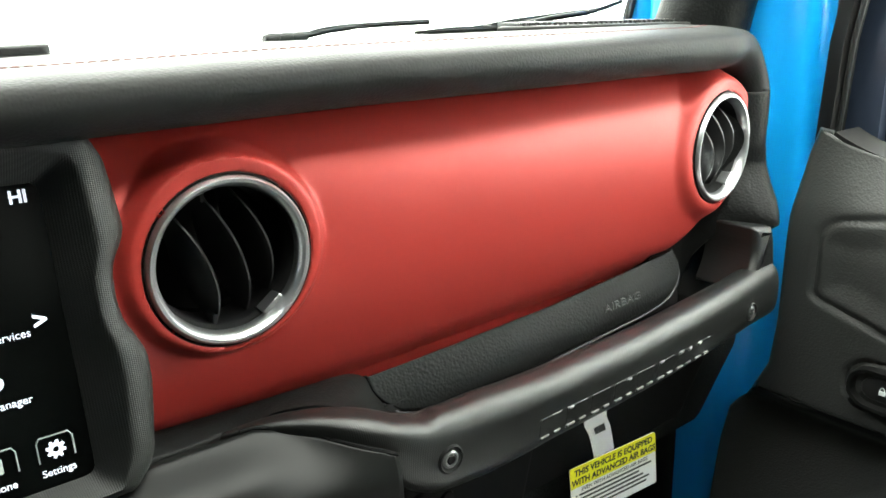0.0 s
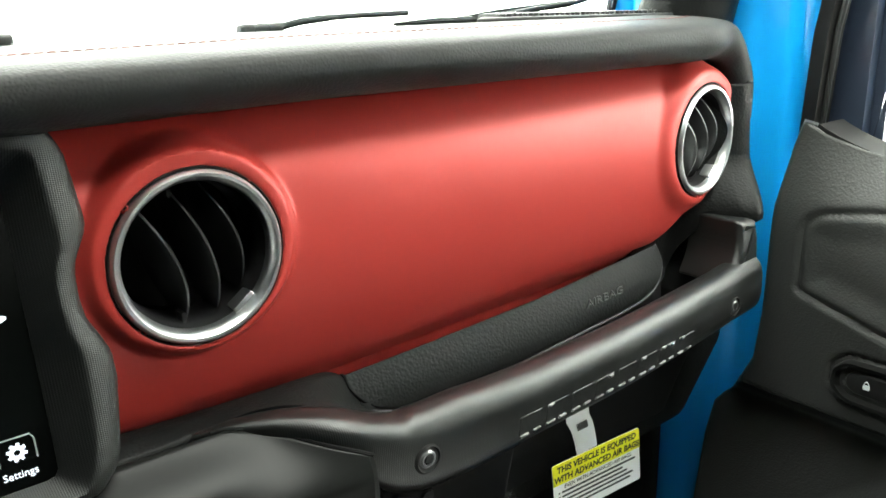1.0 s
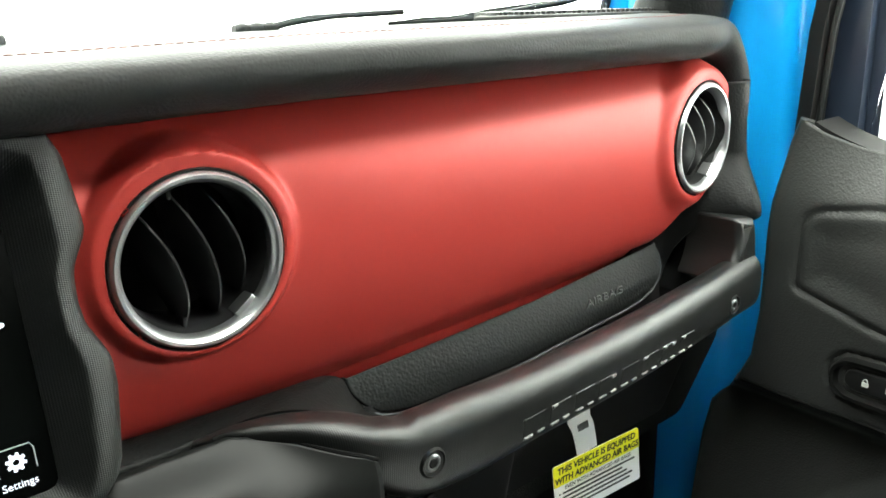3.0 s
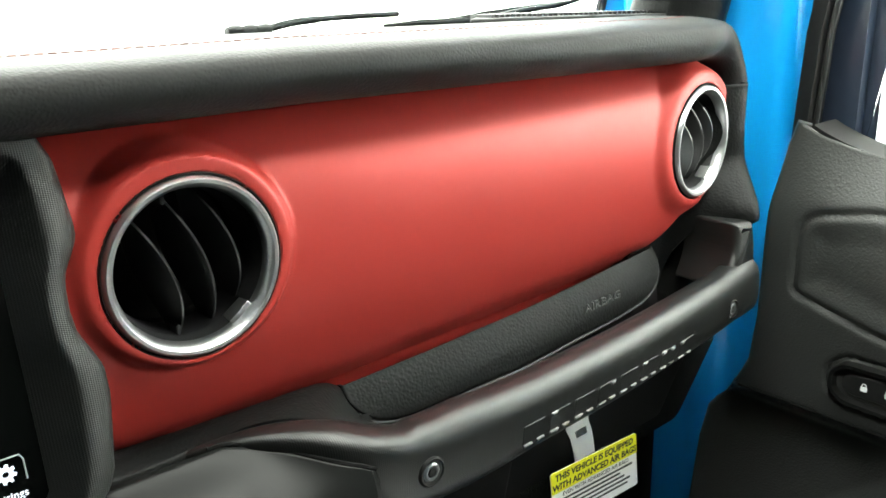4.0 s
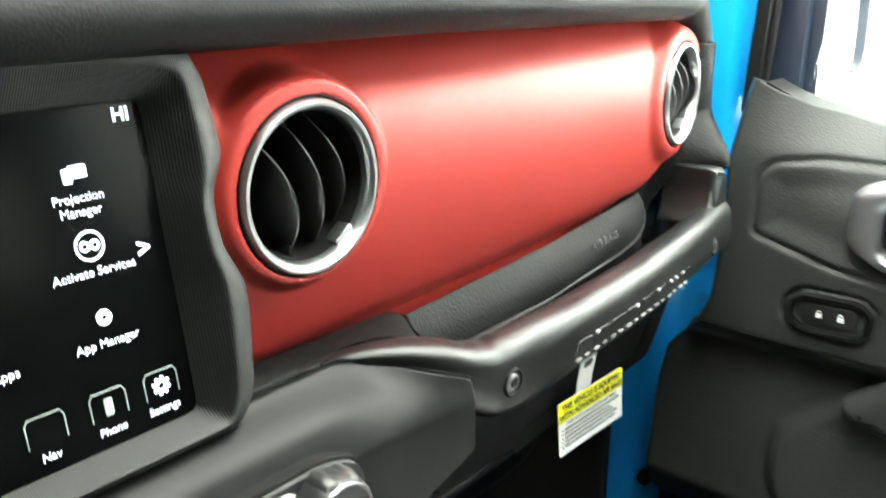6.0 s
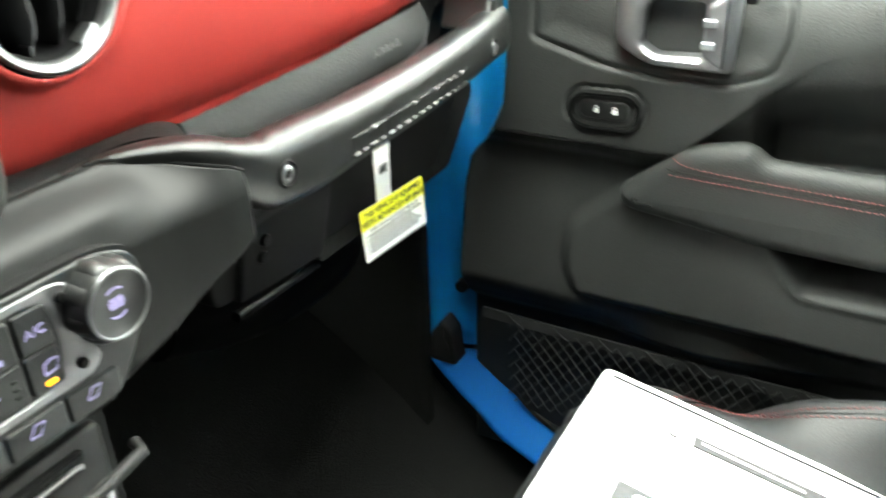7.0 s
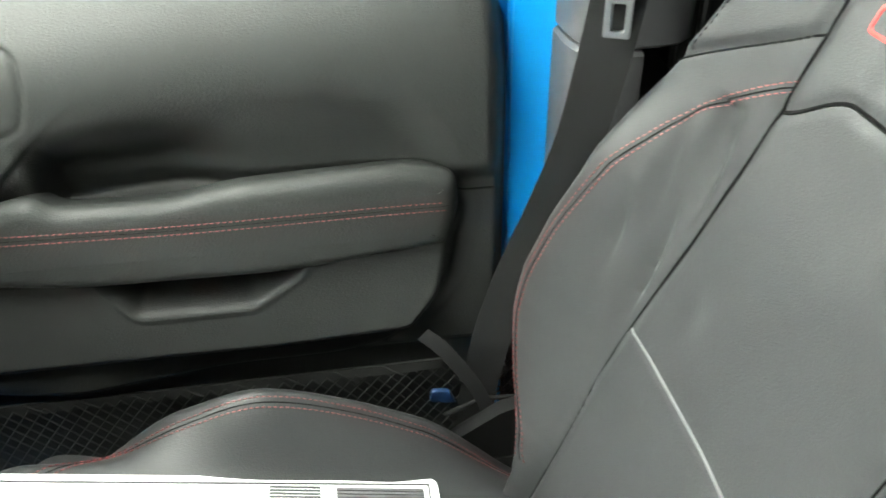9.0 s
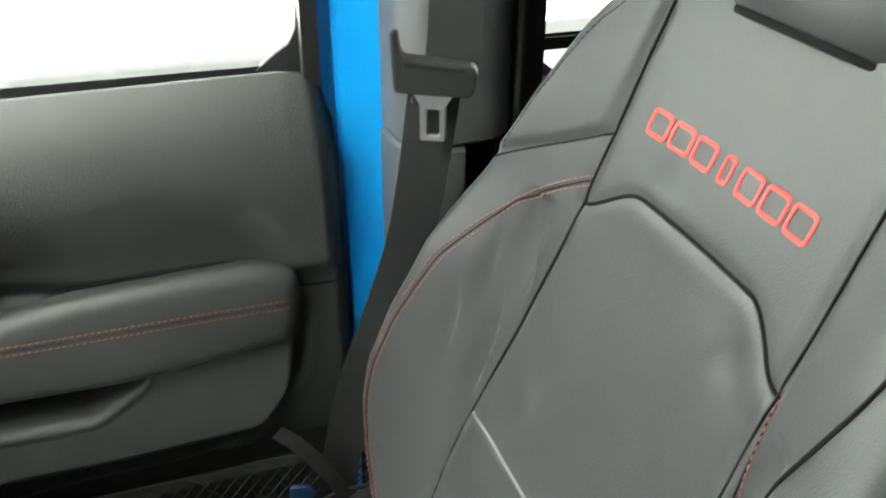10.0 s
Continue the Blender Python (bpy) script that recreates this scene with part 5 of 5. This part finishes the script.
part("foot", slab((0.80, 0.33, 1.215), (0.92, 0.44, 1.45), 0.015), M_NAVY, mirror, "dark mirror foot")


# ---- passenger seat ----
seat = thing("passenger_seat", (0.36, -0.2, 0.46), "black leather passenger seat with red double stitching", "car seat")
SO, SU, SF, SX = Vector((0.360, -0.388, 0.72)), Vector((0, -0.340, 0.940)), Vector((0, 0.940, 0.340)), Vector((1, 0, 0))


def half_width(w):
    return float(lin(((-0.1, 0.175), (0.0, 0.184), (0.03, 0.194), (0.06, 0.218), (0.08, 0.242), (0.10, 0.264), (0.125, 0.285), (0.15, 0.299), (0.175, 0.305), (0.2, 0.305), (0.26, 0.293), (0.32, 0.280), (0.4, 0.270), (0.47, 0.255), (0.50, 0.247), (0.54, 0.241), (0.57, 0.233), (0.61, 0.214), (0.65, 0.182), (0.69, 0.13)), w))


def seam_u(w):
    return float(lin(((-0.1, 0.16), (0.1, 0.150), (0.24, 0.144), (0.45, 0.130), (0.55, 0.128), (0.69, 0.125)), w))


def back_h(u, w):
    a, wd, ui = abs(u), half_width(w), seam_u(w)
    t = (a - ui) / (wd - ui)
    bol = float(lin(((-0.1, 0.015), (0.0, 0.025), (0.05, 0.036), (0.10, 0.052), (0.15, 0.066), (0.20, 0.074), (0.27, 0.077), (0.36, 0.072), (0.45, 0.046), (0.56, 0.024), (0.69, 0.006)), w))
    if t > 0:
        h = bol * float(S(-0.15, 0.80, t)) - bol * float(S(-0.15, 0.80, 0)) - 0.035 * max(0.0, (t - 0.75) / 0.25) ** 2.2
        h += 0.010 * math.exp(-((w - 0.19) / 0.13) ** 2) * float(S(0.6, 0.0, t))
    else:
        h = -0.010 * (1 - (a / ui) ** 2) + 0.010 * math.exp(-((w - 0.19) / 0.13) ** 2)
    h -= 0.0034 * math.exp(-((a - ui) / 0.0045) ** 2)
    if t < 0:
        h -= 0.0012 * math.exp(-((w - 0.240) / 0.003) ** 2) - 0.0012 * float(S(0.2430, 0.2370, w))
    knee = 0.511 - 0.036 * float(S(0.068, 0.135, a))
    if t < 0.05:
        h -= 0.0022 * math.exp(-((w - knee) / 0.0055) ** 2)
    if 0 < t < 0.75 and 0.15 < w < 0.46:
        for fu, fw, fl in ((0.152, 0.40, 0.06), (0.166, 0.43, 0.04), (0.162, 0.33, 0.06), (0.182, 0.37, 0.05), (0.158, 0.27, 0.05), (0.196, 0.31, 0.04)):
            h -= 0.0085 * float(S(0.0, 0.12, t)) * math.exp(-((a - fu - 0.12 * (w - fw)) / 0.0070) ** 2) * math.exp(-((w - fw) / fl) ** 2)
    sh = 0.541 - 0.085 * max(0.0, t)
    if t > 0 and u > 0:
        h += 0.0045 * float(S(-0.001, 0.010, w - sh)) * float(S(0.0, 0.1, t)) - 0.0010 * math.exp(-((w - sh) / 0.004) ** 2)
    for du, dw, dd in ((0.050, 0.538, 0.0030), (-0.085, 0.470, 0.0035), (-0.110, 0.440, 0.0020), (0.090, 0.300, 0.0020)):
        h -= dd * math.exp(-((u - du) / 0.016) ** 2 - ((w - dw) / 0.020) ** 2)
    h += 0.0016 * noise.noise(Vector((u * 14, w * 14, 0))) + 0.0022 * noise.noise(Vector((u * 7, w * 4, 5)))
    return h


def back_p(u, w, lift=0.0):
    return SO + SX * u + SU * w + SF * (back_h(u, w) + lift)


def back_ring(w):
    wd = half_width(w)
    row = []
    for k in range(141):
        s = -1 + 2 * k / 140
        u = wd * (math.sin(s * math.pi / 2 * 0.86) / math.sin(math.pi / 2 * 0.86))
        row.append(back_p(u, w))
    edge = back_h(wd, w)
    for f, d in ((1.012, edge - 0.012), (1.012, edge - 0.035), (0.985, -0.105), (0.90, -0.125), (0.4, -0.135), (-0.4, -0.135), (-0.90, -0.125), (-0.985, -0.105), (-1.012, edge - 0.035), (-1.012, edge - 0.012)):
        row.append(SO + SX * wd * f + SU * w + SF * d)
    return row


ws = [-0.08 + 0.76 * k / 190 for k in range(191)]
backrest = part("backrest", rings([back_ring(w) for w in ws]), M_LEATHER, seat, "black leather backrest with wide side bolsters", sharp=70)


def on_back(pairs, n=80, lift=0.0):
    return [back_p(p.x, p.y, lift) for p in spline([(u, w, 0) for u, w in pairs], n)]


for s in (1, -1):
    ctl = ((-0.133, 0.480), (-0.141, 0.45), (-0.147, 0.40), (-0.152, 0.33), (-0.158, 0.25), (-0.163, 0.15), (-0.167, 0.06), (-0.168, 0.02)) if s < 0 else ((0.128, 0.498), (0.156, 0.475), (0.183, 0.445), (0.204, 0.403), (0.223, 0.355), (0.243, 0.28), (0.258, 0.20), (0.255, 0.15), (0.230, 0.10), (0.196, 0.06), (0.174, 0.02))
    part("seam", tube(on_back(ctl, 110, 0.0002), 0.0007, 6), M_SEAM, backrest)
    for shift in (0.0044, -0.0044) if s > 0 else (0.0044,):
        pairs = [(u + s * shift * float(S(0.46, 0.38, w)), w + shift * float(S(0.38, 0.48, w))) for u, w in ctl]
        stitches(on_back(pairs, 140, 0.0004), [SF + SX * 0.4 * s] * 141, 0.0042, 0.0020, 0.0007, M_THREAD, "stitching", backrest, "red stitching on the bolster")
    # black tube draws the dark of the crease between centre and bolster
    part("crease_line", tube(on_back([(s * (seam_u(w) + 0.0002), w) for w in np.linspace(-0.05, 0.66, 24)], 90, 0.0010), 0.0012, 6), M_SEAM, backrest)
    if s > 0:
        part("shoulder_seam", tube(on_back([(s * (seam_u(0.55) + t * (half_width(0.52) - seam_u(0.55))), 0.541 - 0.085 * t) for t in np.linspace(0.0, 0.93, 14)], 40, -0.0002), 0.0012, 6), M_SEAM, backrest)
        stitches(on_back([(half_width(w) - 0.030, w) for w in np.linspace(0.478, 0.645, 12)], 60, 0.0006), [SF] * 61, 0.0042, 0.0026, 0.0005, M_SEAM, "shoulder_stitching", backrest, "black stitching round the shoulder")
        part("shoulder_piping", tube(on_back([(half_width(w) - 0.010, w) for w in np.linspace(0.462, 0.66, 14)], 60, 0.0004), 0.0011, 6), M_SEAM, backrest)
    else:
        part("side_seam", tube(on_back(((-0.200, 0.560), (-0.194, 0.515), (-0.184, 0.474), (-0.172, 0.440), (-0.170, 0.428), (-0.174, 0.416), (-0.184, 0.406)), 60, 0.0004), 0.0016, 6), M_SEAM, backrest)
part("insert_seam", tube(on_back([(u, 0.511 - 0.036 * float(S(0.068, 0.135, abs(u)))) for u in np.linspace(-0.1285, 0.1285, 28)], 90, 0.0002), 0.0019, 6), M_SEAM, backrest)
part("lumbar_seam", tube(on_back([(u, 0.240) for u in np.linspace(-0.142, 0.142, 12)], 40, 0.0004), 0.0016, 6), M_PIPING, backrest)

# embroidered red mark: seven plain outlined blocks
for k in range(7):
    u0 = 0.0945 - 0.0269 * k
    wide = 0.0235 if k != 3 else 0.012
    u0 -= 0.006 if k == 3 else 0.0
    o = [(u0, 0.556), (u0 - wide, 0.556), (u0 - wide, 0.577), (u0, 0.577)]
    i = [(u0 - 0.0025, 0.5586), (u0 - wide + 0.0025, 0.5586), (u0 - wide + 0.0025, 0.5744), (u0 - 0.0025, 0.5744)]
    part("embroidery", surround(rounded(o, 0.004, 3), rounded(i, 0.002, 3), (u0 - wide / 2, 0.5665), lambda a, b, h: back_p(a, b, h), ((0, -0.001), (0, 0.0008), (0.3, 0.0013), (0.7, 0.0013), (1, 0.0008), (1, -0.001)), 40), M_REDLOGO, backrest, "red embroidered outline")

# headrest
head = []
for k in range(25):
    t = k / 24
    e = math.sqrt(max(0.0, 1 - (2 * t - 1) ** 4)) * 0.9 + 0.1
    row = []
    for j in range(40):
        a = 2 * math.pi * j / 40
        c, s = math.cos(a), math.sin(a)
        row.append(SO + SX * 0.130 * e * math.copysign(abs(c) ** 0.6, c) + SU * (0.655 + 0.19 * t) + SF * (-0.035 + 0.055 * e * math.copysign(abs(s) ** 0.7, s)))
    head.append(row)
headrest = part("headrest", rings(head), M_LEATHER, seat, "black leather headrest", sharp=70)


part("zip_edge", tube([head[1][j] + SF * 0.002 for j in range(1, 20)], 0.0035, 8), M_SEAM, headrest, "black zip along the lower edge")


# cushion
def cush_z(x, y):
    u = abs(x - 0.36)
    z = 0.776 + 0.221 * y
    z -= 0.19 * float(S(0.10, 0.27, y)) ** 1.6 * 0.6
    hump = 0.066 * math.exp(-((y + 0.115) / (0.185 if y < -0.115 else 0.104)) ** 2) + 0.005 * float(S(0.15, 0.0, y)) - 0.075 * float(S(-0.27, -0.43, y))
    t = (u - 0.165) / 0.085
    z += hump * float(S(0.0, 1.0, t)) - 0.075 * max(0.0, (t - 0.85) / 0.64) ** 2
    z -= 0.005 * math.exp(-((u - 0.165) / 0.005) ** 2) + 0.085 * float(S(-0.02, 0.14, y)) * float(S(0.3, 1.0, t))
    z += 0.0015 * noise.noise(Vector((x * 15, y * 15, 3)))
    return z


def cushion_ring(y):
    row = []
    for k in range(101):
        x = 0.36 + (0.300 - 0.045 * float(S(0.02, 0.17, y))) * math.sin((-1 + 2 * k / 100) * math.pi / 2 * 0.9) / math.sin(math.pi / 2 * 0.9)
        row.append(Vector((x, y, cush_z(x, y))))
    for f, z in ((0.305, -0.03), (0.30, -0.09), (0.2, -0.13), (-0.2, -0.13), (-0.30, -0.09), (-0.305, -0.03)):
        row.append(Vector((0.36 + f, y, min(row[0].z, row[100].z) + z + 0.02)))
    return row


ys = [0.225 - 0.66 * k / 120 for k in range(121)]
cushion = part("cushion", rings([cushion_ring(y) for y in ys]), M_LEATHER, seat, "black leather seat cushion with raised side bolsters", sharp=70)


def on_cushion(pairs, n=90, lift=0.0):
    return [Vector((p.x, p.y, cush_z(p.x, p.y) + lift)) for p in spline([(x, y, 0) for x, y in pairs], n)]


for s in (1, -1):
    ctl = [(0.36 + s * b, y) for b, y in ((0.165, 0.13), (0.192, 0.095), (0.213, 0.05), (0.225, 0.0), (0.232, -0.08), (0.234, -0.18), (0.230, -0.28), (0.220, -0.38))]
    part("seam", tube(on_cushion(ctl, 100, 0.0002), 0.0007, 6), M_SEAM, cushion)
    for shift in (0.0044, -0.0044):
        pairs = [(x + s * shift, y + shift * float(S(0.05, 0.13, y))) for x, y in ctl]
        stitches(on_cushion(pairs, 130, 0.0005), [(0, 0, 1)] * 131, 0.0042, 0.0020, 0.0007, M_THREAD, "stitching", cushion, "red stitching on the cushion bolster")
part("seat_base", slab((0.12, -0.42, 0.46), (0.60, 0.14, 0.62), 0.02), M_DARK, seat, "dark seat base")
part("side_shield", slab((0.618, -0.46, 0.50), (0.640, 0.02, 0.66), 0.008), M_PLASTIC, seat, "black side shield")
part("recliner_cover", plate(rounded([(-0.47, 0.60), (-0.33, 0.60), (-0.30, 0.68), (-0.38, 0.735), (-0.47, 0.73)], 0.02), lambda a, b, h: (0.620 + h, a, b), 0.025, 0.008), M_DARK, seat)
part("adjust_lever", tube([Vector(p) for p in ((0.662, -0.44, 0.705), (0.664, -0.36, 0.712), (0.664, -0.31, 0.690))], 0.0032, 10), M_DARK, seat, "dull black lever")

# ---- printed sheet lying on the seat ----
sheet_ob = thing("paper_sheet", (0.4, -0.05, 0.77), "large white printed sheet lying on the seat cushion", "paper")


def page(x, y, h=0.0):
    return Vector((x, y, 0.7803 + 0.221 * y + 0.0015 * math.sin(9 * x + 5 * y) + h))


OUT = rounded([(0.12, 0.186), (0.538, 0.184), (0.546, -0.284), (0.13, -0.284)], 0.012, 5)
pg = bmesh.new()
top_v = [pg.verts.new(page(p[0], p[1], 0.0008)) for p in OUT]
bot_v = [pg.verts.new(page(p[0], p[1], 0.0)) for p in OUT]
pg.faces.new(top_v)
pg.faces.new(bot_v[::-1])
for k in range(len(OUT)):
    pg.faces.new((top_v[k - 1], top_v[k], bot_v[k], bot_v[k - 1]))
bmesh.ops.recalc_face_normals(pg, faces=pg.faces)
leaf = part("leaf", pg, M_PAPER, sheet_ob)


def ink(pts, material, h=0.0034, r=0.001):
    part("print", plate(rounded(pts, r, 2), lambda a, b, q: page(a, b, q), h, 0.0001, 1, back=0.0018), material, leaf)


frame_o = inset(OUT, 0.010)
part("border_line", tube([page(p[0], p[1], 0.0022) for p in frame_o] + [page(frame_o[0][0], frame_o[0][1], 0.0022)], 0.0011, 6), M_INK, leaf)
ink([(0.4965, 0.082), (0.4835, 0.081), (0.4865, -0.043), (0.5000, -0.043)], M_INK)
ink([(0.4925, 0.074), (0.4895, 0.074), (0.4905, -0.020), (0.4935, -0.020)], M_PAPER, 0.0040)
ring_l = [Vector((0.490 + 0.0055 * math.cos(a), 0.099 + 0.0055 * math.sin(a), 0)) for a in np.linspace(0.5, 4.6, 14)]
part("print", tube([page(p.x, p.y, 0.0025) for p in ring_l], 0.0010, 5), M_INK, leaf)
ink([(0.398, 0.125), (0.370, 0.125), (0.370, 0.010), (0.398, 0.018)], M_INK)
for cx, cy in ((0.386, 0.100), (0.389, 0.084)):
    ink([(cx + 0.007 * math.cos(a), cy + 0.008 * math.sin(a)) for a in np.linspace(0, 2 * math.pi, 14, endpoint=False)], M_PAPER, 0.0040, 0.0005)
ink([(0.380, 0.095), (0.377, 0.095), (0.377, 0.030), (0.380, 0.030)], M_PAPER, 0.0040)
for k in range(9):
    x = 0.530 - 0.0042 * k
    ink([(x, -0.108), (x - 0.0020, -0.108), (x - 0.0020, -0.160), (x, -0.160)], M_TRIM)
for k in range(7):
    x = 0.529 - 0.0046 * k
    ink([(x, -0.176), (x - 0.0036, -0.176), (x - 0.0036, -0.268), (x, -0.268)], M_INK)
for k in range(12):
    x = 0.455 - 0.011 * k
    ink([(x, -0.05), (x - 0.0025, -0.05), (x - 0.0025, -0.15 - 0.02 * (k % 3)), (x, -0.15 - 0.02 * (k % 3))], M_TRIM)

# ---- seat belt and pillar trim ----
trim_b = thing("pillar_trim", (0.72, -0.47, 0.9), "grey plastic trim on the pillar behind the seat", "trim")


def pillar_cover(z0, z1, grow, rear=0.066):
    """A rounded half column hugging the pillar."""
    loops = []
    for z, k in ((z0, -0.004), (z0 + 0.004, 0.0), (z1 - 0.004, 0.0), (z1, -0.004)):
        row = []
        for j in range(25):
            a = math.pi * (j / 24 - 0.5)
            c, s = math.cos(a), math.sin(a)
            row.append(Vector((0.800 - (0.108 + grow + k) * abs(c) ** 0.45, -0.515 + ((0.066 if s > 0 else rear) + grow + k) * math.copysign(abs(s) ** 0.6, s), z)))
        loops.append(row)
    return rings(loops)


part("upper_cover", pillar_cover(1.137, 1.80, 0.0), M_TRIM, trim_b)
part("lower_cover", pillar_cover(0.50, 1.1355, 0.002, 0.004), M_TRIM, trim_b)
part("channel_back", slab((0.745, -0.572, 0.50), (0.80, -0.521, 1.134), 0.003), M_DARK, trim_b, "dark channel behind the cover")
part("base_cover", slab((0.763, -0.452, 0.45), (0.7770, -0.402, 0.79), 0.005), M_RUBBER, trim_b, "black cover at the pillar's foot")

belt = thing("seat_belt", (0.64, -0.46, 0.9), "dark grey seat belt hanging beside the seat", "seat belt")
low = spline(((0.610, -0.462, 1.260), (0.625, -0.452, 1.15), (0.655, -0.446, 1.06), (0.685, -0.430, 0.97), (0.703, -0.398, 0.86), (0.710, -0.372, 0.75), (0.716, -0.355, 0.62), (0.72, -0.35, 0.48)), 30)
part("webbing", ribbon(low, 0.048, 0.0016, (0.30, 0.95, 0.0)), M_WEB, belt)
up = spline(((0.606, -0.470, 1.235), (0.612, -0.478, 1.29), (0.632, -0.490, 1.42), (0.66, -0.505, 1.62)), 24)
part("webbing", ribbon(up, 0.048, 0.0016, (0.30, 0.95, 0.0)), M_WEB, belt)


def belt_plane(a, b, h=0.0):
    """Places on the hanging belt: a across towards the rear, b up."""
    return Vector((0.606, -0.458, 1.221)) + Vector((-0.40, -0.90, 0)).normalized() * a + Vector((0, 0, 1)) * b + Vector((-0.90, 0.40, 0.05)).normalized() * (0.004 + h)


slider = part("slider", plate(rounded([(-0.036, 0.012), (0.034, 0.010), (0.038, 0.032), (0.034, 0.040), (-0.030, 0.046), (-0.033, 0.066), (-0.039, 0.066)], [0.006, 0.006, 0.006, 0.006, 0.006, 0.003, 0.003]), belt_plane, 0.008, 0.003, back=-0.006), M_RUBBER, belt, "black plastic tongue housing")
part("webbing_slot", plate(rounded([(-0.026, 0.036), (0.027, 0.033), (0.027, 0.037), (-0.026, 0.041)], 0.0015, 3), belt_plane, 0.0085, 0.0003, 1), M_DARK, slider)
tongue = part("tongue", surround(rounded([(-0.013, -0.032), (0.010, -0.032), (0.010, 0.008), (0.024, 0.018), (-0.024, 0.018), (-0.013, 0.008)], 0.002, 3), rounded([(-0.0065, -0.026), (0.0045, -0.026), (0.0045, -0.002), (-0.0065, -0.002)], 0.002, 3), (-0.001, -0.012), belt_plane, ((0, -0.001), (0, 0.0045), (0.15, 0.0055), (0.85, 0.0055), (1, 0.0045), (1, -0.001)), 80), M_TONGUE, belt, "dull steel belt tongue")
part("stop_button", lathe(((0.0001, -0.004), (0.004, -0.0035), (0.005, 0.0)), belt_plane(-0.017, 0.006), "x", 14), M_SMOOTH, belt)

lap = thing("lap_belt_anchor", (0.70, -0.31, 0.62), "short dark webbing strap at the seat's outer anchor", "belt strap")
part("strap", ribbon(spline(((0.703, -0.290, 0.790), (0.690, -0.312, 0.775), (0.668, -0.345, 0.735), (0.656, -0.362, 0.700)), 16), 0.018, 0.0022, (-0.36, 0.75, -0.46)), M_DARK, lap)
# added patch for the blue sill behind the belt, painted as dark as its shade
part("sill_patch", plate(rounded([(-0.330, 0.668), (-0.296, 0.674), (-0.298, 0.694), (-0.322, 0.690)], 0.005, 3), lambda a, b, h: (0.708 - h, a, b), 0.006, 0.002), M_BLUE_SHADED, lap, "small patch of blue body sill, shade in its colour")
part("anchor_plate", slab((0.640, -0.42, 0.60), (0.652, -0.36, 0.70), 0.003), M_TRIM, lap)

# ---- rear of the cabin behind the belt ----
rear = thing("rear_trim", (0.80, -0.9, 0.9), "dark rear side trim behind the front seat", "trim")
part("panel", slab((0.70, -1.5, 0.5), (0.80, -0.570, 1.145), 0.02), M_DARK, rear)
part("upper_channel", slab((0.712, -0.612, 1.10), (0.83, -0.555, 1.80), 0.006), M_DARK, rear)
part("guide_rail", tube([Vector((0.708, -0.580, 1.10)), Vector((0.708, -0.582, 1.5)), Vector((0.708, -0.585, 1.8))], 0.005, 8), M_PLASTIC, rear)
part("blue_post", slab((0.765, -0.624, 1.15), (0.83, -0.6125, 1.80), 0.003), M_NAVY, rear, "dark blue painted post edge")
part("window_seal", slab((0.775, -0.640, 1.15), (0.84, -0.6245, 1.80), 0.005), M_RUBBER, rear)
part("rear_shelf", slab((0.74, -1.6, 1.10), (0.84, -0.628, 1.186), 0.015), M_SHELF, rear, "grey trim below the rear window")
